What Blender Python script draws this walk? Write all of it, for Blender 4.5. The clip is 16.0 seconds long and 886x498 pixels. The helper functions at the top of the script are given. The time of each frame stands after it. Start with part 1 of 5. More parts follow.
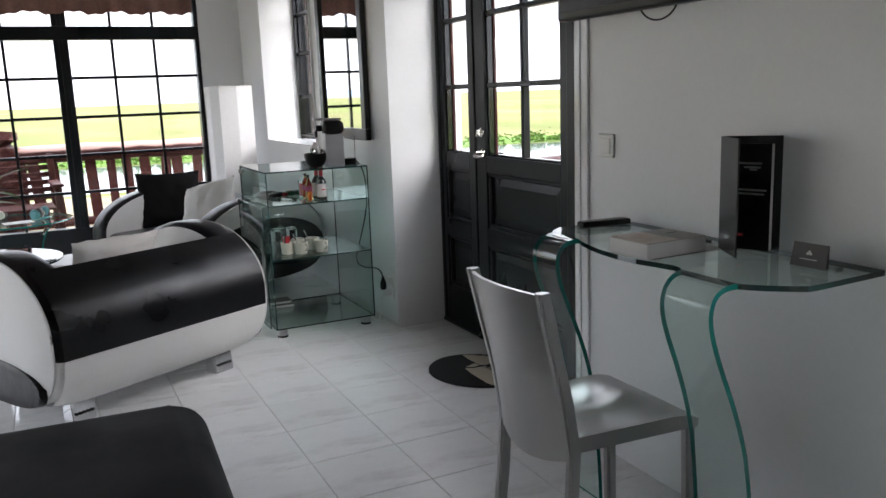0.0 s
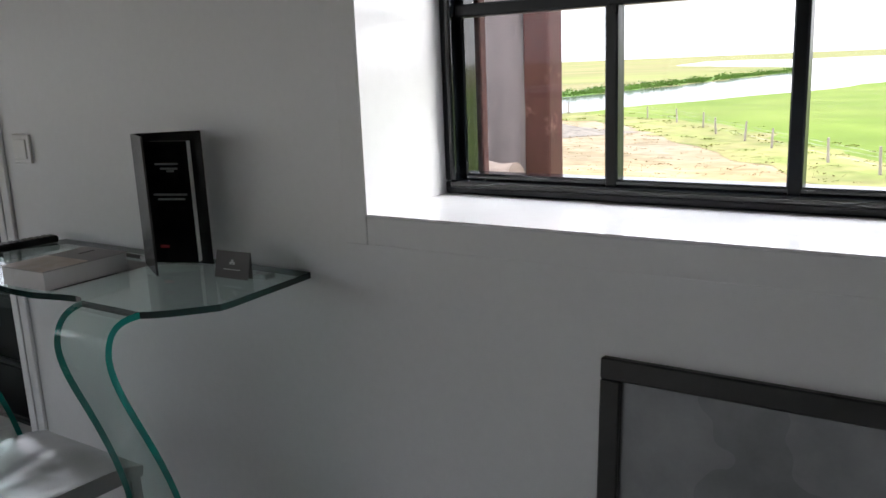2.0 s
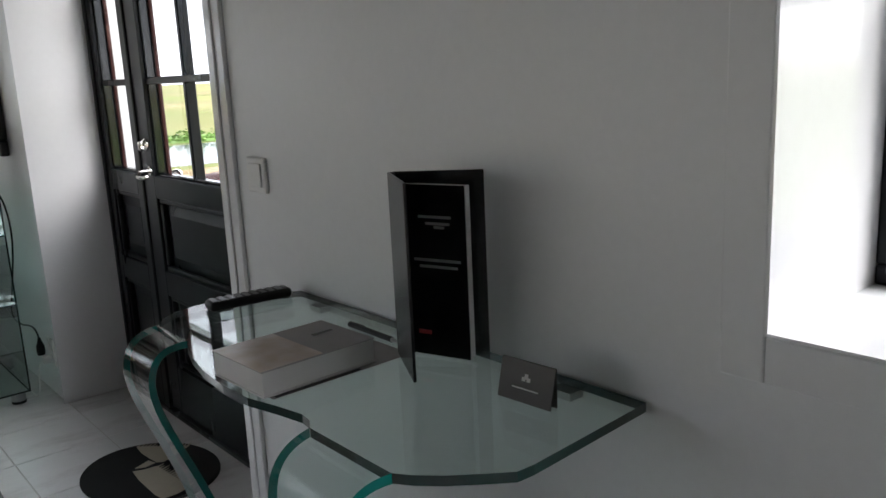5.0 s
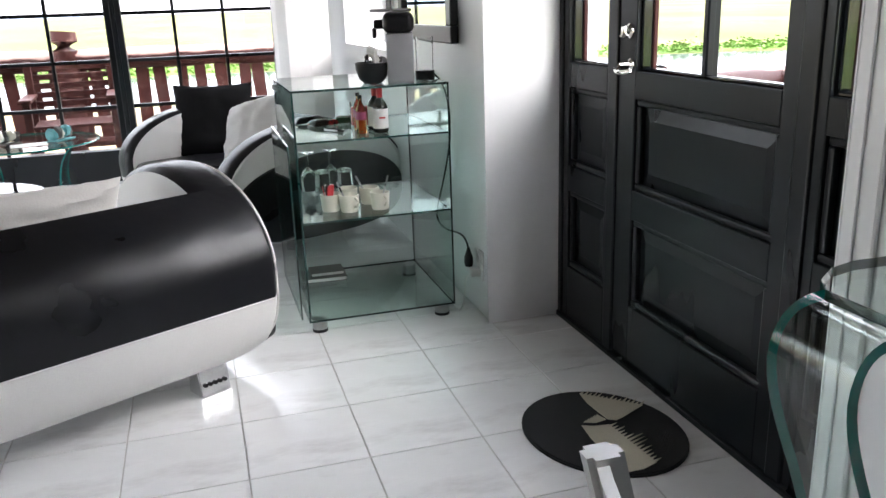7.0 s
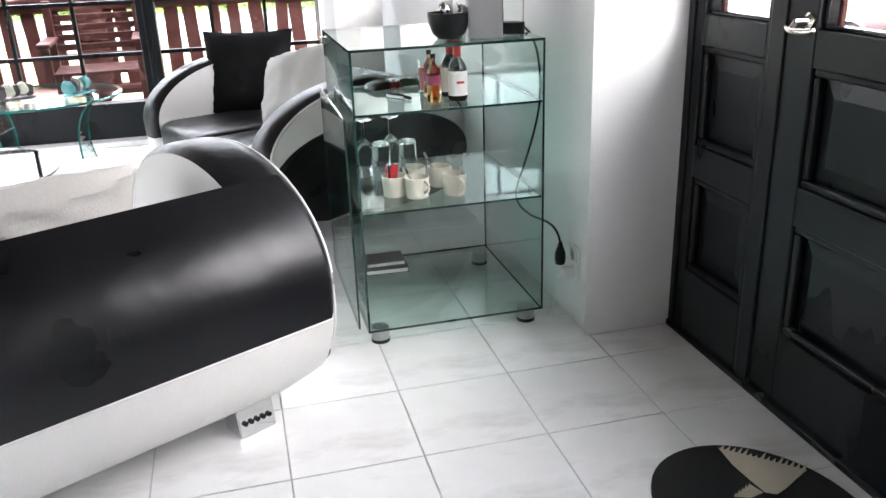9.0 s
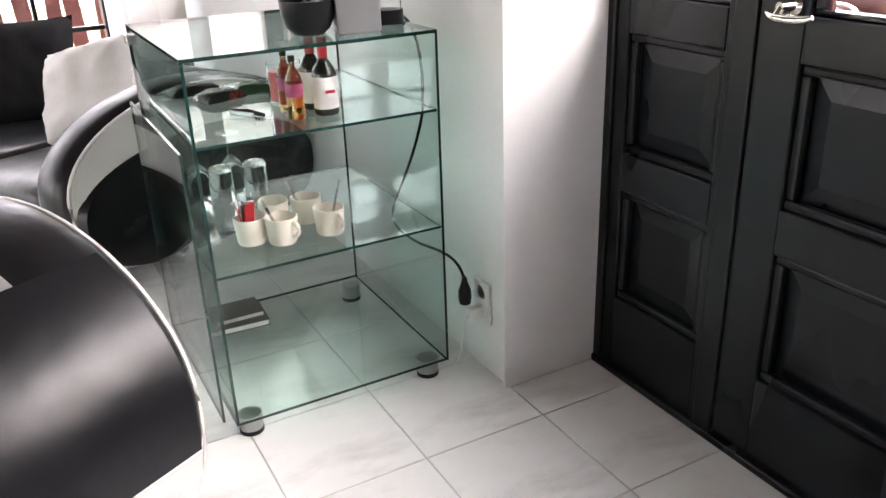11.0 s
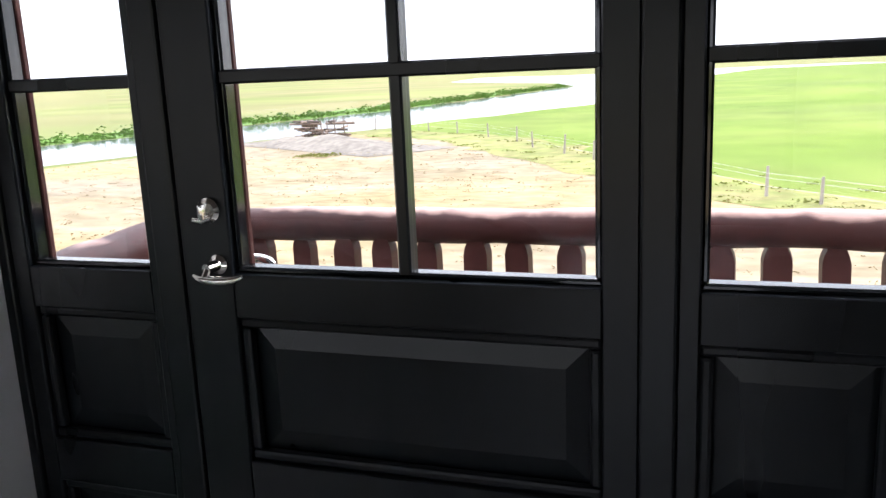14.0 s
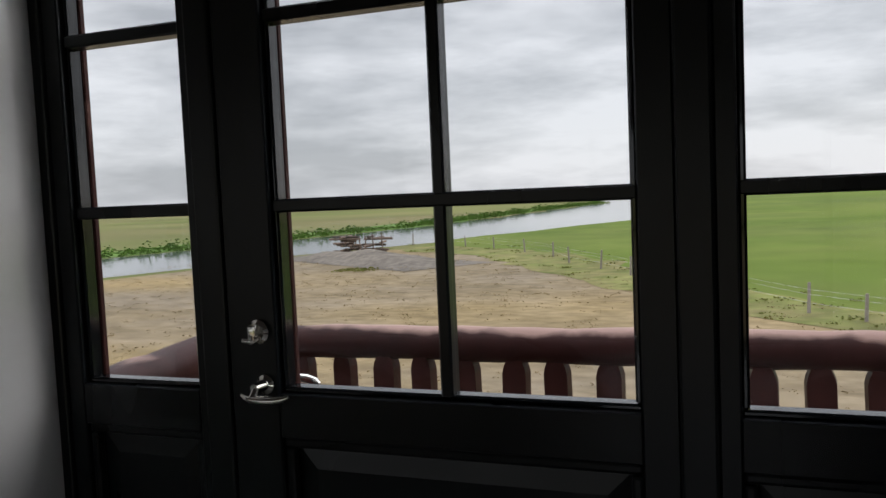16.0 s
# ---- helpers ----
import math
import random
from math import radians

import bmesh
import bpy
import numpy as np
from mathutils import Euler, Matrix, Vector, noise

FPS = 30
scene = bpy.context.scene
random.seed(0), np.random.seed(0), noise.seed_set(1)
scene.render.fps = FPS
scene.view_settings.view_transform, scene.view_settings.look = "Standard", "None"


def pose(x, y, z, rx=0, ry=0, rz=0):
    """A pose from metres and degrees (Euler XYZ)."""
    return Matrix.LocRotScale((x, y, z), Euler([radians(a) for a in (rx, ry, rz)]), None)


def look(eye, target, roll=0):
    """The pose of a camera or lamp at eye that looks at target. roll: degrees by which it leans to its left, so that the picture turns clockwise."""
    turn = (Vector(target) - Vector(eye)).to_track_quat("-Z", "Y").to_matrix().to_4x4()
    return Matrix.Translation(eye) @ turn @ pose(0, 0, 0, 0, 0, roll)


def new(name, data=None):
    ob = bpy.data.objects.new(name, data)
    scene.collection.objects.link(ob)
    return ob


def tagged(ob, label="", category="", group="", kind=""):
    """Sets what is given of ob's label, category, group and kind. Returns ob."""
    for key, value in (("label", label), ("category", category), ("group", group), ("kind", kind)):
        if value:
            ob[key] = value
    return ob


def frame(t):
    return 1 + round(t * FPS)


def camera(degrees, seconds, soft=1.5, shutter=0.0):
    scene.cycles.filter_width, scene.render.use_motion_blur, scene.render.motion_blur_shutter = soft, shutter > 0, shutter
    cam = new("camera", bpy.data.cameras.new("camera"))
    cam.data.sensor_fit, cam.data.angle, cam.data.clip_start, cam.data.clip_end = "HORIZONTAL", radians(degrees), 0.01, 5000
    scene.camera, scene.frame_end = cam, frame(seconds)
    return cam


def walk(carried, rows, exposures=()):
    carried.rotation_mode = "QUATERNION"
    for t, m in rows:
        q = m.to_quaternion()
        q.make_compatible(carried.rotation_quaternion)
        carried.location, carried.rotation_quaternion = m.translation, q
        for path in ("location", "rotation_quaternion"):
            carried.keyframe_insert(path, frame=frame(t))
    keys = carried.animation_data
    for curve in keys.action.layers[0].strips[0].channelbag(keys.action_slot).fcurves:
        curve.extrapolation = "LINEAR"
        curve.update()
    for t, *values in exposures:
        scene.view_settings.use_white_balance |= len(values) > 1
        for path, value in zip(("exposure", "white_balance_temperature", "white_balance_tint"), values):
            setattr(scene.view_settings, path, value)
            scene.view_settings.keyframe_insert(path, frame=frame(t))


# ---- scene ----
cam = camera(56.8, 16.0)
PATH = [
    (0, (0.036, 0.042, 1.35), (0.886, 1.813, 0.975), -2.1),
    (0.5, (0.142, 0.05, 1.355), (1.263, 1.659, 0.96), -2.7),
    (1, (0.257, 0.042, 1.355), (1.576, 1.488, 0.943), -3.1),
    (1.5, (0.35, 0.032, 1.354), (1.826, 1.308, 0.914), -3.3),
    (2, (0.512, 0.073, 1.329), (2.132, 1.162, 0.894), -2.4),
    (2.5, (0.685, 0.18, 1.353), (2.378, 1.147, 0.904), -1.9),
    (3, (0.829, 0.247, 1.351), (2.542, 1.181, 0.907), -1.3),
    (3.5, (0.956, 0.273, 1.365), (2.63, 1.285, 0.949), -0.8),
    (4, (0.97, 0.318, 1.356), (2.551, 1.48, 0.97), -0.4),
    (4.5, (0.957, 0.433, 1.353), (2.366, 1.79, 0.937), -1.0),
    (5, (0.912, 0.662, 1.363), (2.172, 2.157, 0.939), -2.7),
    (7.3, (0.76, 1.565, 1.232), (1.236, 3.413, 0.633), -2.2),
    (7.5, (0.747, 1.62, 1.241), (1.197, 3.465, 0.615), -2.5),
    (8, (0.746, 1.788, 1.225), (1.138, 3.636, 0.567), -3.2),
    (8.5, (0.777, 1.999, 1.235), (1.16, 3.842, 0.56), -2.8),
    (8.7, (0.786, 2.051, 1.241), (1.187, 3.884, 0.55), -2.4),
    (10.8, (0.791, 2.722, 1.266), (1.597, 4.355, 0.441), -2.7),
    (11, (0.783, 2.774, 1.25), (1.645, 4.391, 0.45), -2.1),
    (11.5, (0.788, 2.852, 1.256), (1.866, 4.344, 0.474), -1.5),
    (12, (0.788, 2.949, 1.266), (2.222, 4.115, 0.501), -1.6),
    (12.5, (0.808, 2.977, 1.278), (2.43, 3.861, 0.512), -2.7),
    (13, (0.823, 2.983, 1.294), (2.54, 3.705, 0.565), -3.0),
    (13.5, (0.831, 2.978, 1.321), (2.626, 3.618, 0.713), -2.7),
    (14, (0.82, 2.961, 1.367), (2.673, 3.585, 0.949), -2.5),
    (14.5, (0.794, 2.952, 1.394), (2.681, 3.567, 1.146), -2.6),
    (15, (0.789, 2.941, 1.403), (2.683, 3.566, 1.253), -2.8),
    (15.5, (0.79, 2.949, 1.4), (2.687, 3.57, 1.276), -2.5),
    (16, (0.774, 2.955, 1.391), (2.639, 3.664, 1.252), -2.5),
]
EXPOSURES = [(0, 2.05, 6330, 14.0), (1.5, 2.05, 6330, 13.7), (2.2, 1.5, 6330, 13.6), (2.6, 1.2, 6330, 13.5), (3, 0.85, 6330, 13.4), (3.5, 0.6, 6330, 13.3), (4.2, 0.65, 6330, 13.2), (4.6, 1.1, 6330, 13.1), (5, 1.75, 6330, 13.0), (7.3, 2.8, 6361, 13.6), (8.7, 3.1, 6380, 14.0), (11, 3.45, 6900, 21.0), (12, 3.65, 6900, 24.0), (12.7, 3.8, 6850, 25.0), (13.1, 3.6, 6800, 24.0), (13.5, 3.35, 6350, 18.0), (14, 1.72, 6150, 15.0), (14.5, 0.95, 6300, 12.8), (15, 0.5, 6400, 12.9), (15.4, -0.06, 6415, 12.7), (16, -0.02, 6450, 12.0)]
walk(cam, [(t, look(eye, target, roll)) for t, eye, target, roll in PATH], EXPOSURES)

# ---- world and sun ----
world = bpy.data.worlds.new("overcast_sky")
scene.world = world
world.use_nodes = True
wn, wl = world.node_tree.nodes, world.node_tree.links
wn.clear()
w_out = wn.new("ShaderNodeOutputWorld")
w_bg = wn.new("ShaderNodeBackground")
w_sky = wn.new("ShaderNodeTexSky")
w_sky.sky_type = "NISHITA"
w_sky.sun_disc = False
w_sky.sun_elevation = radians(35)
w_sky.sun_rotation = radians(131)
w_gain = wn.new("ShaderNodeVectorMath")
w_gain.operation = "SCALE"
w_gain.inputs[3].default_value = 0.06
w_co = wn.new("ShaderNodeTexCoord")
w_map = wn.new("ShaderNodeMapping")
w_map.inputs["Scale"].default_value = (1.0, 1.0, 4.2)
w_noise = wn.new("ShaderNodeTexNoise")
w_noise.inputs["Scale"].default_value = 3.3
w_noise.inputs["Detail"].default_value = 9.0
w_noise.inputs["Roughness"].default_value = 0.58
w_ramp = wn.new("ShaderNodeValToRGB")
w_ramp.color_ramp.elements[0].position, w_ramp.color_ramp.elements[0].color = 0.36, (0.50, 0.53, 0.56, 1)
w_ramp.color_ramp.elements[1].position, w_ramp.color_ramp.elements[1].color = 0.62, (0.90, 0.93, 0.96, 1)
w_mix = wn.new("ShaderNodeMix")
w_mix.data_type = "RGBA"
w_mix.inputs[0].default_value = 0.86
wl.new(w_co.outputs["Generated"], w_map.inputs[0])
wl.new(w_map.outputs[0], w_noise.inputs[0])
wl.new(w_noise.outputs[0], w_ramp.inputs[0])
wl.new(w_sky.outputs[0], w_gain.inputs[0])
wl.new(w_gain.outputs[0], w_mix.inputs[6])
wl.new(w_ramp.outputs[0], w_mix.inputs[7])
# an overcast sky is about three times brighter overhead than at the horizon
w_sep = wn.new("ShaderNodeSeparateXYZ")
w_lift = wn.new("ShaderNodeMapRange")
w_lift.inputs[1].default_value, w_lift.inputs[2].default_value = 0.24, 0.68
w_lift.inputs[3].default_value, w_lift.inputs[4].default_value = 1.0, 3.4
w_over = wn.new("ShaderNodeVectorMath")
w_over.operation = "SCALE"
wl.new(w_co.outputs["Generated"], w_sep.inputs[0])
wl.new(w_sep.outputs[2], w_lift.inputs[0])
wl.new(w_mix.outputs[2], w_over.inputs[0])
wl.new(w_lift.outputs[0], w_over.inputs[3])
wl.new(w_over.outputs[0], w_bg.inputs[0])
w_bg.inputs[1].default_value = 1.0
wl.new(w_bg.outputs[0], w_out.inputs[0])

sun = new("sun", bpy.data.lights.new("sun", "SUN"))
sun.data.energy = 0.65
sun.data.angle = radians(40)
sun.data.color = (1.0, 0.96, 0.9)
sun.matrix_world = look((30, -26, 28), (0, 0, 0))


# ---- materials ----
def material(name, color, rough=0.5, metal=0.0, vary=0.12, grain=30.0, bump=0.0, big=2.0, spots=None, coat=0.0, stretch=(1, 1, 1), per_object=0.0, spec=0.5, dent=0.0):
    """A principled surface with two scales of colour variation, uneven gloss and fine relief."""
    m = bpy.data.materials.new(name)
    m.use_nodes = True
    n, l = m.node_tree.nodes, m.node_tree.links
    p = n["Principled BSDF"]
    p.inputs["Metallic"].default_value = metal
    p.inputs["Coat Weight"].default_value = coat
    p.inputs["Specular IOR Level"].default_value = spec
    co = n.new("ShaderNodeTexCoord")
    mp = n.new("ShaderNodeMapping")
    mp.inputs["Scale"].default_value = stretch
    l.new(co.outputs["Object"], mp.inputs[0])
    fine = n.new("ShaderNodeTexNoise")
    fine.inputs["Scale"].default_value = grain
    fine.inputs["Detail"].default_value = 4
    wide = n.new("ShaderNodeTexNoise")
    wide.inputs["Scale"].default_value = big
    wide.inputs["Detail"].default_value = 3
    l.new(mp.outputs[0], fine.inputs[0])
    l.new(mp.outputs[0], wide.inputs[0])
    add = n.new("ShaderNodeMath")
    add.operation = "ADD"
    l.new(fine.outputs[0], add.inputs[0])
    l.new(wide.outputs[0], add.inputs[1])
    rng = n.new("ShaderNodeMapRange")
    rng.inputs[1].default_value, rng.inputs[2].default_value = 0.6, 1.4
    rng.inputs[3].default_value, rng.inputs[4].default_value = 1 - vary, 1 + vary
    l.new(add.outputs[0], rng.inputs[0])
    value = rng.outputs[0]
    if per_object:
        info = n.new("ShaderNodeObjectInfo")
        sp = n.new("ShaderNodeMapRange")
        sp.inputs[3].default_value, sp.inputs[4].default_value = 1 - per_object, 1 + per_object
        l.new(info.outputs["Random"], sp.inputs[0])
        mul = n.new("ShaderNodeMath")
        mul.operation = "MULTIPLY"
        l.new(value, mul.inputs[0])
        l.new(sp.outputs[0], mul.inputs[1])
        value = mul.outputs[0]
    sc = n.new("ShaderNodeVectorMath")
    sc.operation = "SCALE"
    l.new(value, sc.inputs[3])
    if spots:
        mx = n.new("ShaderNodeMix")
        mx.data_type = "RGBA"
        mx.inputs[6].default_value = (*color, 1)
        mx.inputs[7].default_value = (*spots[0], 1)
        pick = n.new("ShaderNodeTexNoise")
        pick.inputs["Scale"].default_value = spots[1]
        pick.inputs["Detail"].default_value = 6
        pick.inputs["Roughness"].default_value = 0.62
        l.new(mp.outputs[0], pick.inputs[0])
        pr = n.new("ShaderNodeMapRange")
        pr.inputs[1].default_value, pr.inputs[2].default_value = spots[2] - spots[3], spots[2] + spots[3]
        l.new(pick.outputs[0], pr.inputs[0])
        l.new(pr.outputs[0], mx.inputs[0])
        l.new(mx.outputs[2], sc.inputs[0])
    else:
        sc.inputs[0].default_value = color
    l.new(sc.outputs[0], p.inputs["Base Color"])
    rr = n.new("ShaderNodeMapRange")
    rr.inputs[1].default_value, rr.inputs[2].default_value = 0.3, 0.7
    rr.inputs[3].default_value, rr.inputs[4].default_value = max(0.02, rough * 0.85), min(1, rough * 1.2)
    l.new(wide.outputs[0], rr.inputs[0])
    l.new(rr.outputs[0], p.inputs["Roughness"])
    if bump:
        b = n.new("ShaderNodeBump")
        b.inputs["Strength"].default_value = bump
        b.inputs["Distance"].default_value = 0.004
        l.new(fine.outputs[0], b.inputs["Height"])
        if dent:
            d = n.new("ShaderNodeBump")
            d.inputs["Strength"].default_value = dent
            d.inputs["Distance"].default_value = 0.05
            l.new(wide.outputs[0], d.inputs["Height"])
            l.new(d.outputs[0], b.inputs["Normal"])
        l.new(b.outputs[0], p.inputs["Normal"])
    return m


def glass(name, color, rough=0.0, ior=1.45):
    m = bpy.data.materials.new(name)
    m.use_nodes = True
    p = m.node_tree.nodes["Principled BSDF"]
    p.inputs["Base Color"].default_value = (*color, 1)
    p.inputs["Roughness"].default_value = rough
    p.inputs["Transmission Weight"].default_value = 1.0
    p.inputs["IOR"].default_value = ior
    return m


def plate_glass(name, tint):
    """Thin clear plate: tinted light passes straight, the gloss grows at a glancing angle."""
    m = bpy.data.materials.new(name)
    m.use_nodes = True
    n, l = m.node_tree.nodes, m.node_tree.links
    n.clear()
    out, mix, fres = n.new("ShaderNodeOutputMaterial"), n.new("ShaderNodeMixShader"), n.new("ShaderNodeLayerWeight")
    clear, gloss = n.new("ShaderNodeBsdfTransparent"), n.new("ShaderNodeBsdfGlossy")
    clear.inputs[0].default_value = (*tint, 1)
    gloss.inputs["Roughness"].default_value = 0.01
    fres.inputs[0].default_value = 0.5
    steep, gain = n.new("ShaderNodeMath"), n.new("ShaderNodeMath")
    steep.operation, gain.operation = "POWER", "MULTIPLY_ADD"
    steep.inputs[1].default_value = 5.0
    gain.inputs[1].default_value, gain.inputs[2].default_value = 0.96, 0.04
    l.new(fres.outputs["Facing"], steep.inputs[0])
    l.new(steep.outputs[0], gain.inputs[0])
    l.new(gain.outputs[0], mix.inputs[0])
    l.new(clear.outputs[0], mix.inputs[1])
    l.new(gloss.outputs[0], mix.inputs[2])
    l.new(mix.outputs[0], out.inputs[0])
    return m


WALL = material("white_wall_paint", (0.735, 0.745, 0.745), 0.38, vary=0.025, grain=60, bump=0.05, big=0.9)
REVEAL = material("white_gloss_paint", (0.80, 0.805, 0.805), 0.09, vary=0.02, grain=40, bump=0.03, big=1.2)
# the ceiling is out of view; its dark colour cuts bounce onto the upper walls
CEIL = material("dark_unseen_ceiling", (0.12, 0.10, 0.09), 0.6, vary=0.12, grain=20, stretch=(8, 1, 1))
TILE = material("white_marbled_tile", (0.83, 0.83, 0.825), 0.16, spec=0.6, vary=0.04, grain=7, big=2.2, spots=((0.62, 0.61, 0.60), 2.4, 0.62, 0.10), per_object=0.02, stretch=(1, 2.6, 1))
GROUT = material("grey_grout", (0.55, 0.53, 0.50), 0.85, vary=0.2, grain=80, bump=0.2)
BLACK = material("black_gloss_paint", (0.0045, 0.0058, 0.0075), 0.28, spec=0.27, vary=0.25, grain=25, bump=0.06, big=3, stretch=(1, 1, 0.25))
BEAD = material("black_bead_gloss", (0.004, 0.005, 0.006), 0.07, spec=0.6, vary=0.2, grain=25)
BLACK_SATIN = material("black_satin", (0.015, 0.015, 0.016), 0.35, vary=0.2)
LEATHER = material("black_leather", (0.006, 0.006, 0.0075), 0.30, spec=0.32, vary=0.25, grain=220, bump=0.05, big=5.0, dent=0.16)
LEATHER_S = material("creased_black_leather", (0.009, 0.009, 0.010), 0.34, spec=0.40, vary=0.25, grain=9, bump=1.0, big=3, stretch=(1.4, 0.5, 1))
LEATHER_M = material("matt_black_leather", (0.007, 0.007, 0.008), 0.6, spec=0.08, vary=0.3, grain=200, bump=0.08, big=4)
LEATHER_W = material("white_leather", (0.70, 0.69, 0.67), 0.38, vary=0.04, grain=220, bump=0.18, big=4, dent=0.10)
PIPING = material("white_piping", (0.66, 0.65, 0.63), 0.45, vary=0.05)
FABRIC_W = material("off_white_cotton", (0.68, 0.66, 0.63), 0.85, vary=0.06, grain=160, bump=0.3)
FABRIC_G = material("pale_grey_cotton", (0.55, 0.54, 0.52), 0.85, vary=0.08, grain=160, bump=0.3)
FABRIC_B = material("black_cotton", (0.009, 0.009, 0.010), 0.85, spec=0.08, vary=0.2, grain=160, bump=0.3)
ALU = material("brushed_aluminium", (0.43, 0.43, 0.425), 0.33, metal=1.0, vary=0.03, grain=90, bump=0.04, stretch=(1, 12, 1))
CHROME = material("chrome", (0.75, 0.75, 0.76), 0.08, metal=1.0, vary=0.03)
NICKEL = material("polished_nickel", (0.70, 0.68, 0.64), 0.12, metal=1.0, vary=0.04)
STEEL = material("brushed_steel", (0.45, 0.45, 0.45), 0.28, metal=1.0, vary=0.08, grain=120)
MIRROR = material("silvered_mirror", (0.86, 0.87, 0.87), 0.02, metal=1.0, vary=0.005)
PANE = glass("window_glass", (1, 1, 1), ior=1.2)
GREEN_GLASS = plate_glass("greenish_plate_glass", (0.905, 0.972, 0.950))
CLEAR_GLASS = glass("clear_tumbler_glass", (0.98, 0.99, 0.985), ior=1.22)
EDGE = material("teal_glass_edge", (0.006, 0.16, 0.135), 0.06, vary=0.3, grain=14, coat=0.6)
EDGE_DARK = material("dark_glass_edge", (0.004, 0.03, 0.026), 0.08, vary=0.3, grain=14, coat=0.5)
CERAMIC = material("cream_stoneware", (0.70, 0.67, 0.58), 0.30, vary=0.05, grain=25, bump=0.05)
PLASTIC_B = material("black_plastic", (0.008, 0.008, 0.009), 0.34, spec=0.3, vary=0.15, grain=150, bump=0.08)
PLASTIC_W = material("white_plastic", (0.76, 0.76, 0.74), 0.3, vary=0.02)
PLASTIC_G = material("silver_grey_plastic", (0.30, 0.30, 0.31), 0.38, metal=0.3, vary=0.05)
PAPER = material("white_paper", (0.70, 0.69, 0.68), 0.7, vary=0.04)
PAPER_G = material("grey_printed_paper", (0.40, 0.385, 0.375), 0.5, vary=0.05)
CARD_B = material("dark_taupe_card", (0.085, 0.078, 0.073), 0.55, vary=0.1)
BLACK_GLASS = material("black_table_glass", (0.008, 0.008, 0.009), 0.03, vary=0.05, spec=0.9)
COVER_B = material("black_book_cover", (0.010, 0.010, 0.011), 0.22, vary=0.2)
PHOTO = material("gold_photo_print", (0.62, 0.48, 0.33), 0.35, vary=0.25, grain=9, big=8, spots=((0.75, 0.70, 0.68), 10, 0.5, 0.15))
INK = material("pale_ink", (0.30, 0.30, 0.30), 0.5, vary=0.05)
FOIL = material("black_foil_with_red_print", (0.02, 0.018, 0.018), 0.25, vary=0.3, grain=40, bump=0.6, spots=((0.40, 0.03, 0.03), 14, 0.62, 0.03))
RED = material("red_foil", (0.45, 0.03, 0.035), 0.3, vary=0.2, grain=40)
DARK_GREEN = material("dark_green_foil", (0.03, 0.07, 0.035), 0.25, vary=0.3, grain=40, bump=0.6)
LIQUEUR = glass("amber_liqueur", (0.93, 0.58, 0.28), ior=1.36)
WINE = material("dark_wine_bottle", (0.010, 0.011, 0.008), 0.06, vary=0.2, coat=0.4)
PINK = material("pink_label", (0.30, 0.05, 0.11), 0.5, vary=0.15)
BROWN_BOOK = material("dark_grey_cloth", (0.10, 0.092, 0.088), 0.6, vary=0.15, grain=100, bump=0.1)
RUG_B = material("black_wool", (0.010, 0.010, 0.011), 0.95, vary=0.35, grain=260, bump=0.9)
RUG_W = material("cream_wool", (0.58, 0.53, 0.42), 0.95, vary=0.12, grain=260, bump=0.9)
LOG = material("red_brown_stained_log", (0.045, 0.015, 0.013), 0.5, spec=0.12, vary=0.35, grain=14, bump=0.3, big=2.5, spots=((0.16, 0.085, 0.07), 6, 0.66, 0.08))
LOG_GREY = material("weathered_grey_log", (0.105, 0.085, 0.085), 0.7, vary=0.3, grain=22, bump=0.5, spots=((0.32, 0.29, 0.28), 28, 0.72, 0.03), stretch=(1, 1, 0.5))
LOG_PALE = material("pale_log_end", (0.15, 0.112, 0.09), 0.7, vary=0.3, grain=30, bump=0.3)
DECK = material("worn_deck_board", (0.20, 0.14, 0.11), 0.7, vary=0.25, grain=18, bump=0.3, stretch=(6, 1, 1))
VALANCE = material("brown_pleated_fabric", (0.20, 0.10, 0.08), 0.85, vary=0.3, grain=30, big=9, bump=0.3)
ART = material("grey_cloud_print", (0.20, 0.21, 0.22), 0.3, vary=0.25, grain=4, big=2.5, spots=((0.40, 0.41, 0.42), 3.0, 0.52, 0.2))
DRY = material("dry_hay_yard", (0.215, 0.160, 0.082), 0.95, spec=0.05, vary=0.5, grain=2.4, big=0.30, bump=0.8, spots=((0.16, 0.130, 0.092), 0.075, 0.50, 0.10), stretch=(1, 0.55, 1))
FIELD = material("mown_green_field", (0.082, 0.116, 0.020), 0.95, spec=0.05, vary=0.22, grain=0.25, big=0.03, spots=((0.112, 0.138, 0.030), 0.05, 0.55, 0.1))
PLAIN = material("marsh_grass_plain", (0.100, 0.120, 0.034), 0.95, spec=0.05, vary=0.35, grain=0.05, big=0.008, spots=((0.15, 0.125, 0.060), 0.012, 0.5, 0.12), stretch=(1, 0.4, 1))
SHRUB = material("willow_scrub", (0.085, 0.15, 0.030), 0.9, spec=0.1, vary=0.4, grain=2.0, big=0.2)
GRAVEL = material("grey_gravel", (0.135, 0.118, 0.10), 0.95, spec=0.05, vary=0.5, grain=2.0, big=0.3, bump=0.5)
VERGE = material("fence_verge_grass", (0.105, 0.125, 0.034), 0.95, spec=0.05, vary=0.45, grain=1.2, big=0.15, spots=((0.17, 0.15, 0.065), 0.35, 0.50, 0.16))
TUFT = material("green_grass_tufts", (0.19, 0.21, 0.062), 0.95, spec=0.05, vary=0.45, grain=2.0, big=0.3, spots=((0.20, 0.19, 0.06), 0.8, 0.55, 0.1))
TIMBER = material("dark_old_timber", (0.11, 0.075, 0.055), 0.8, vary=0.4, grain=3, big=0.8, per_object=0.5)
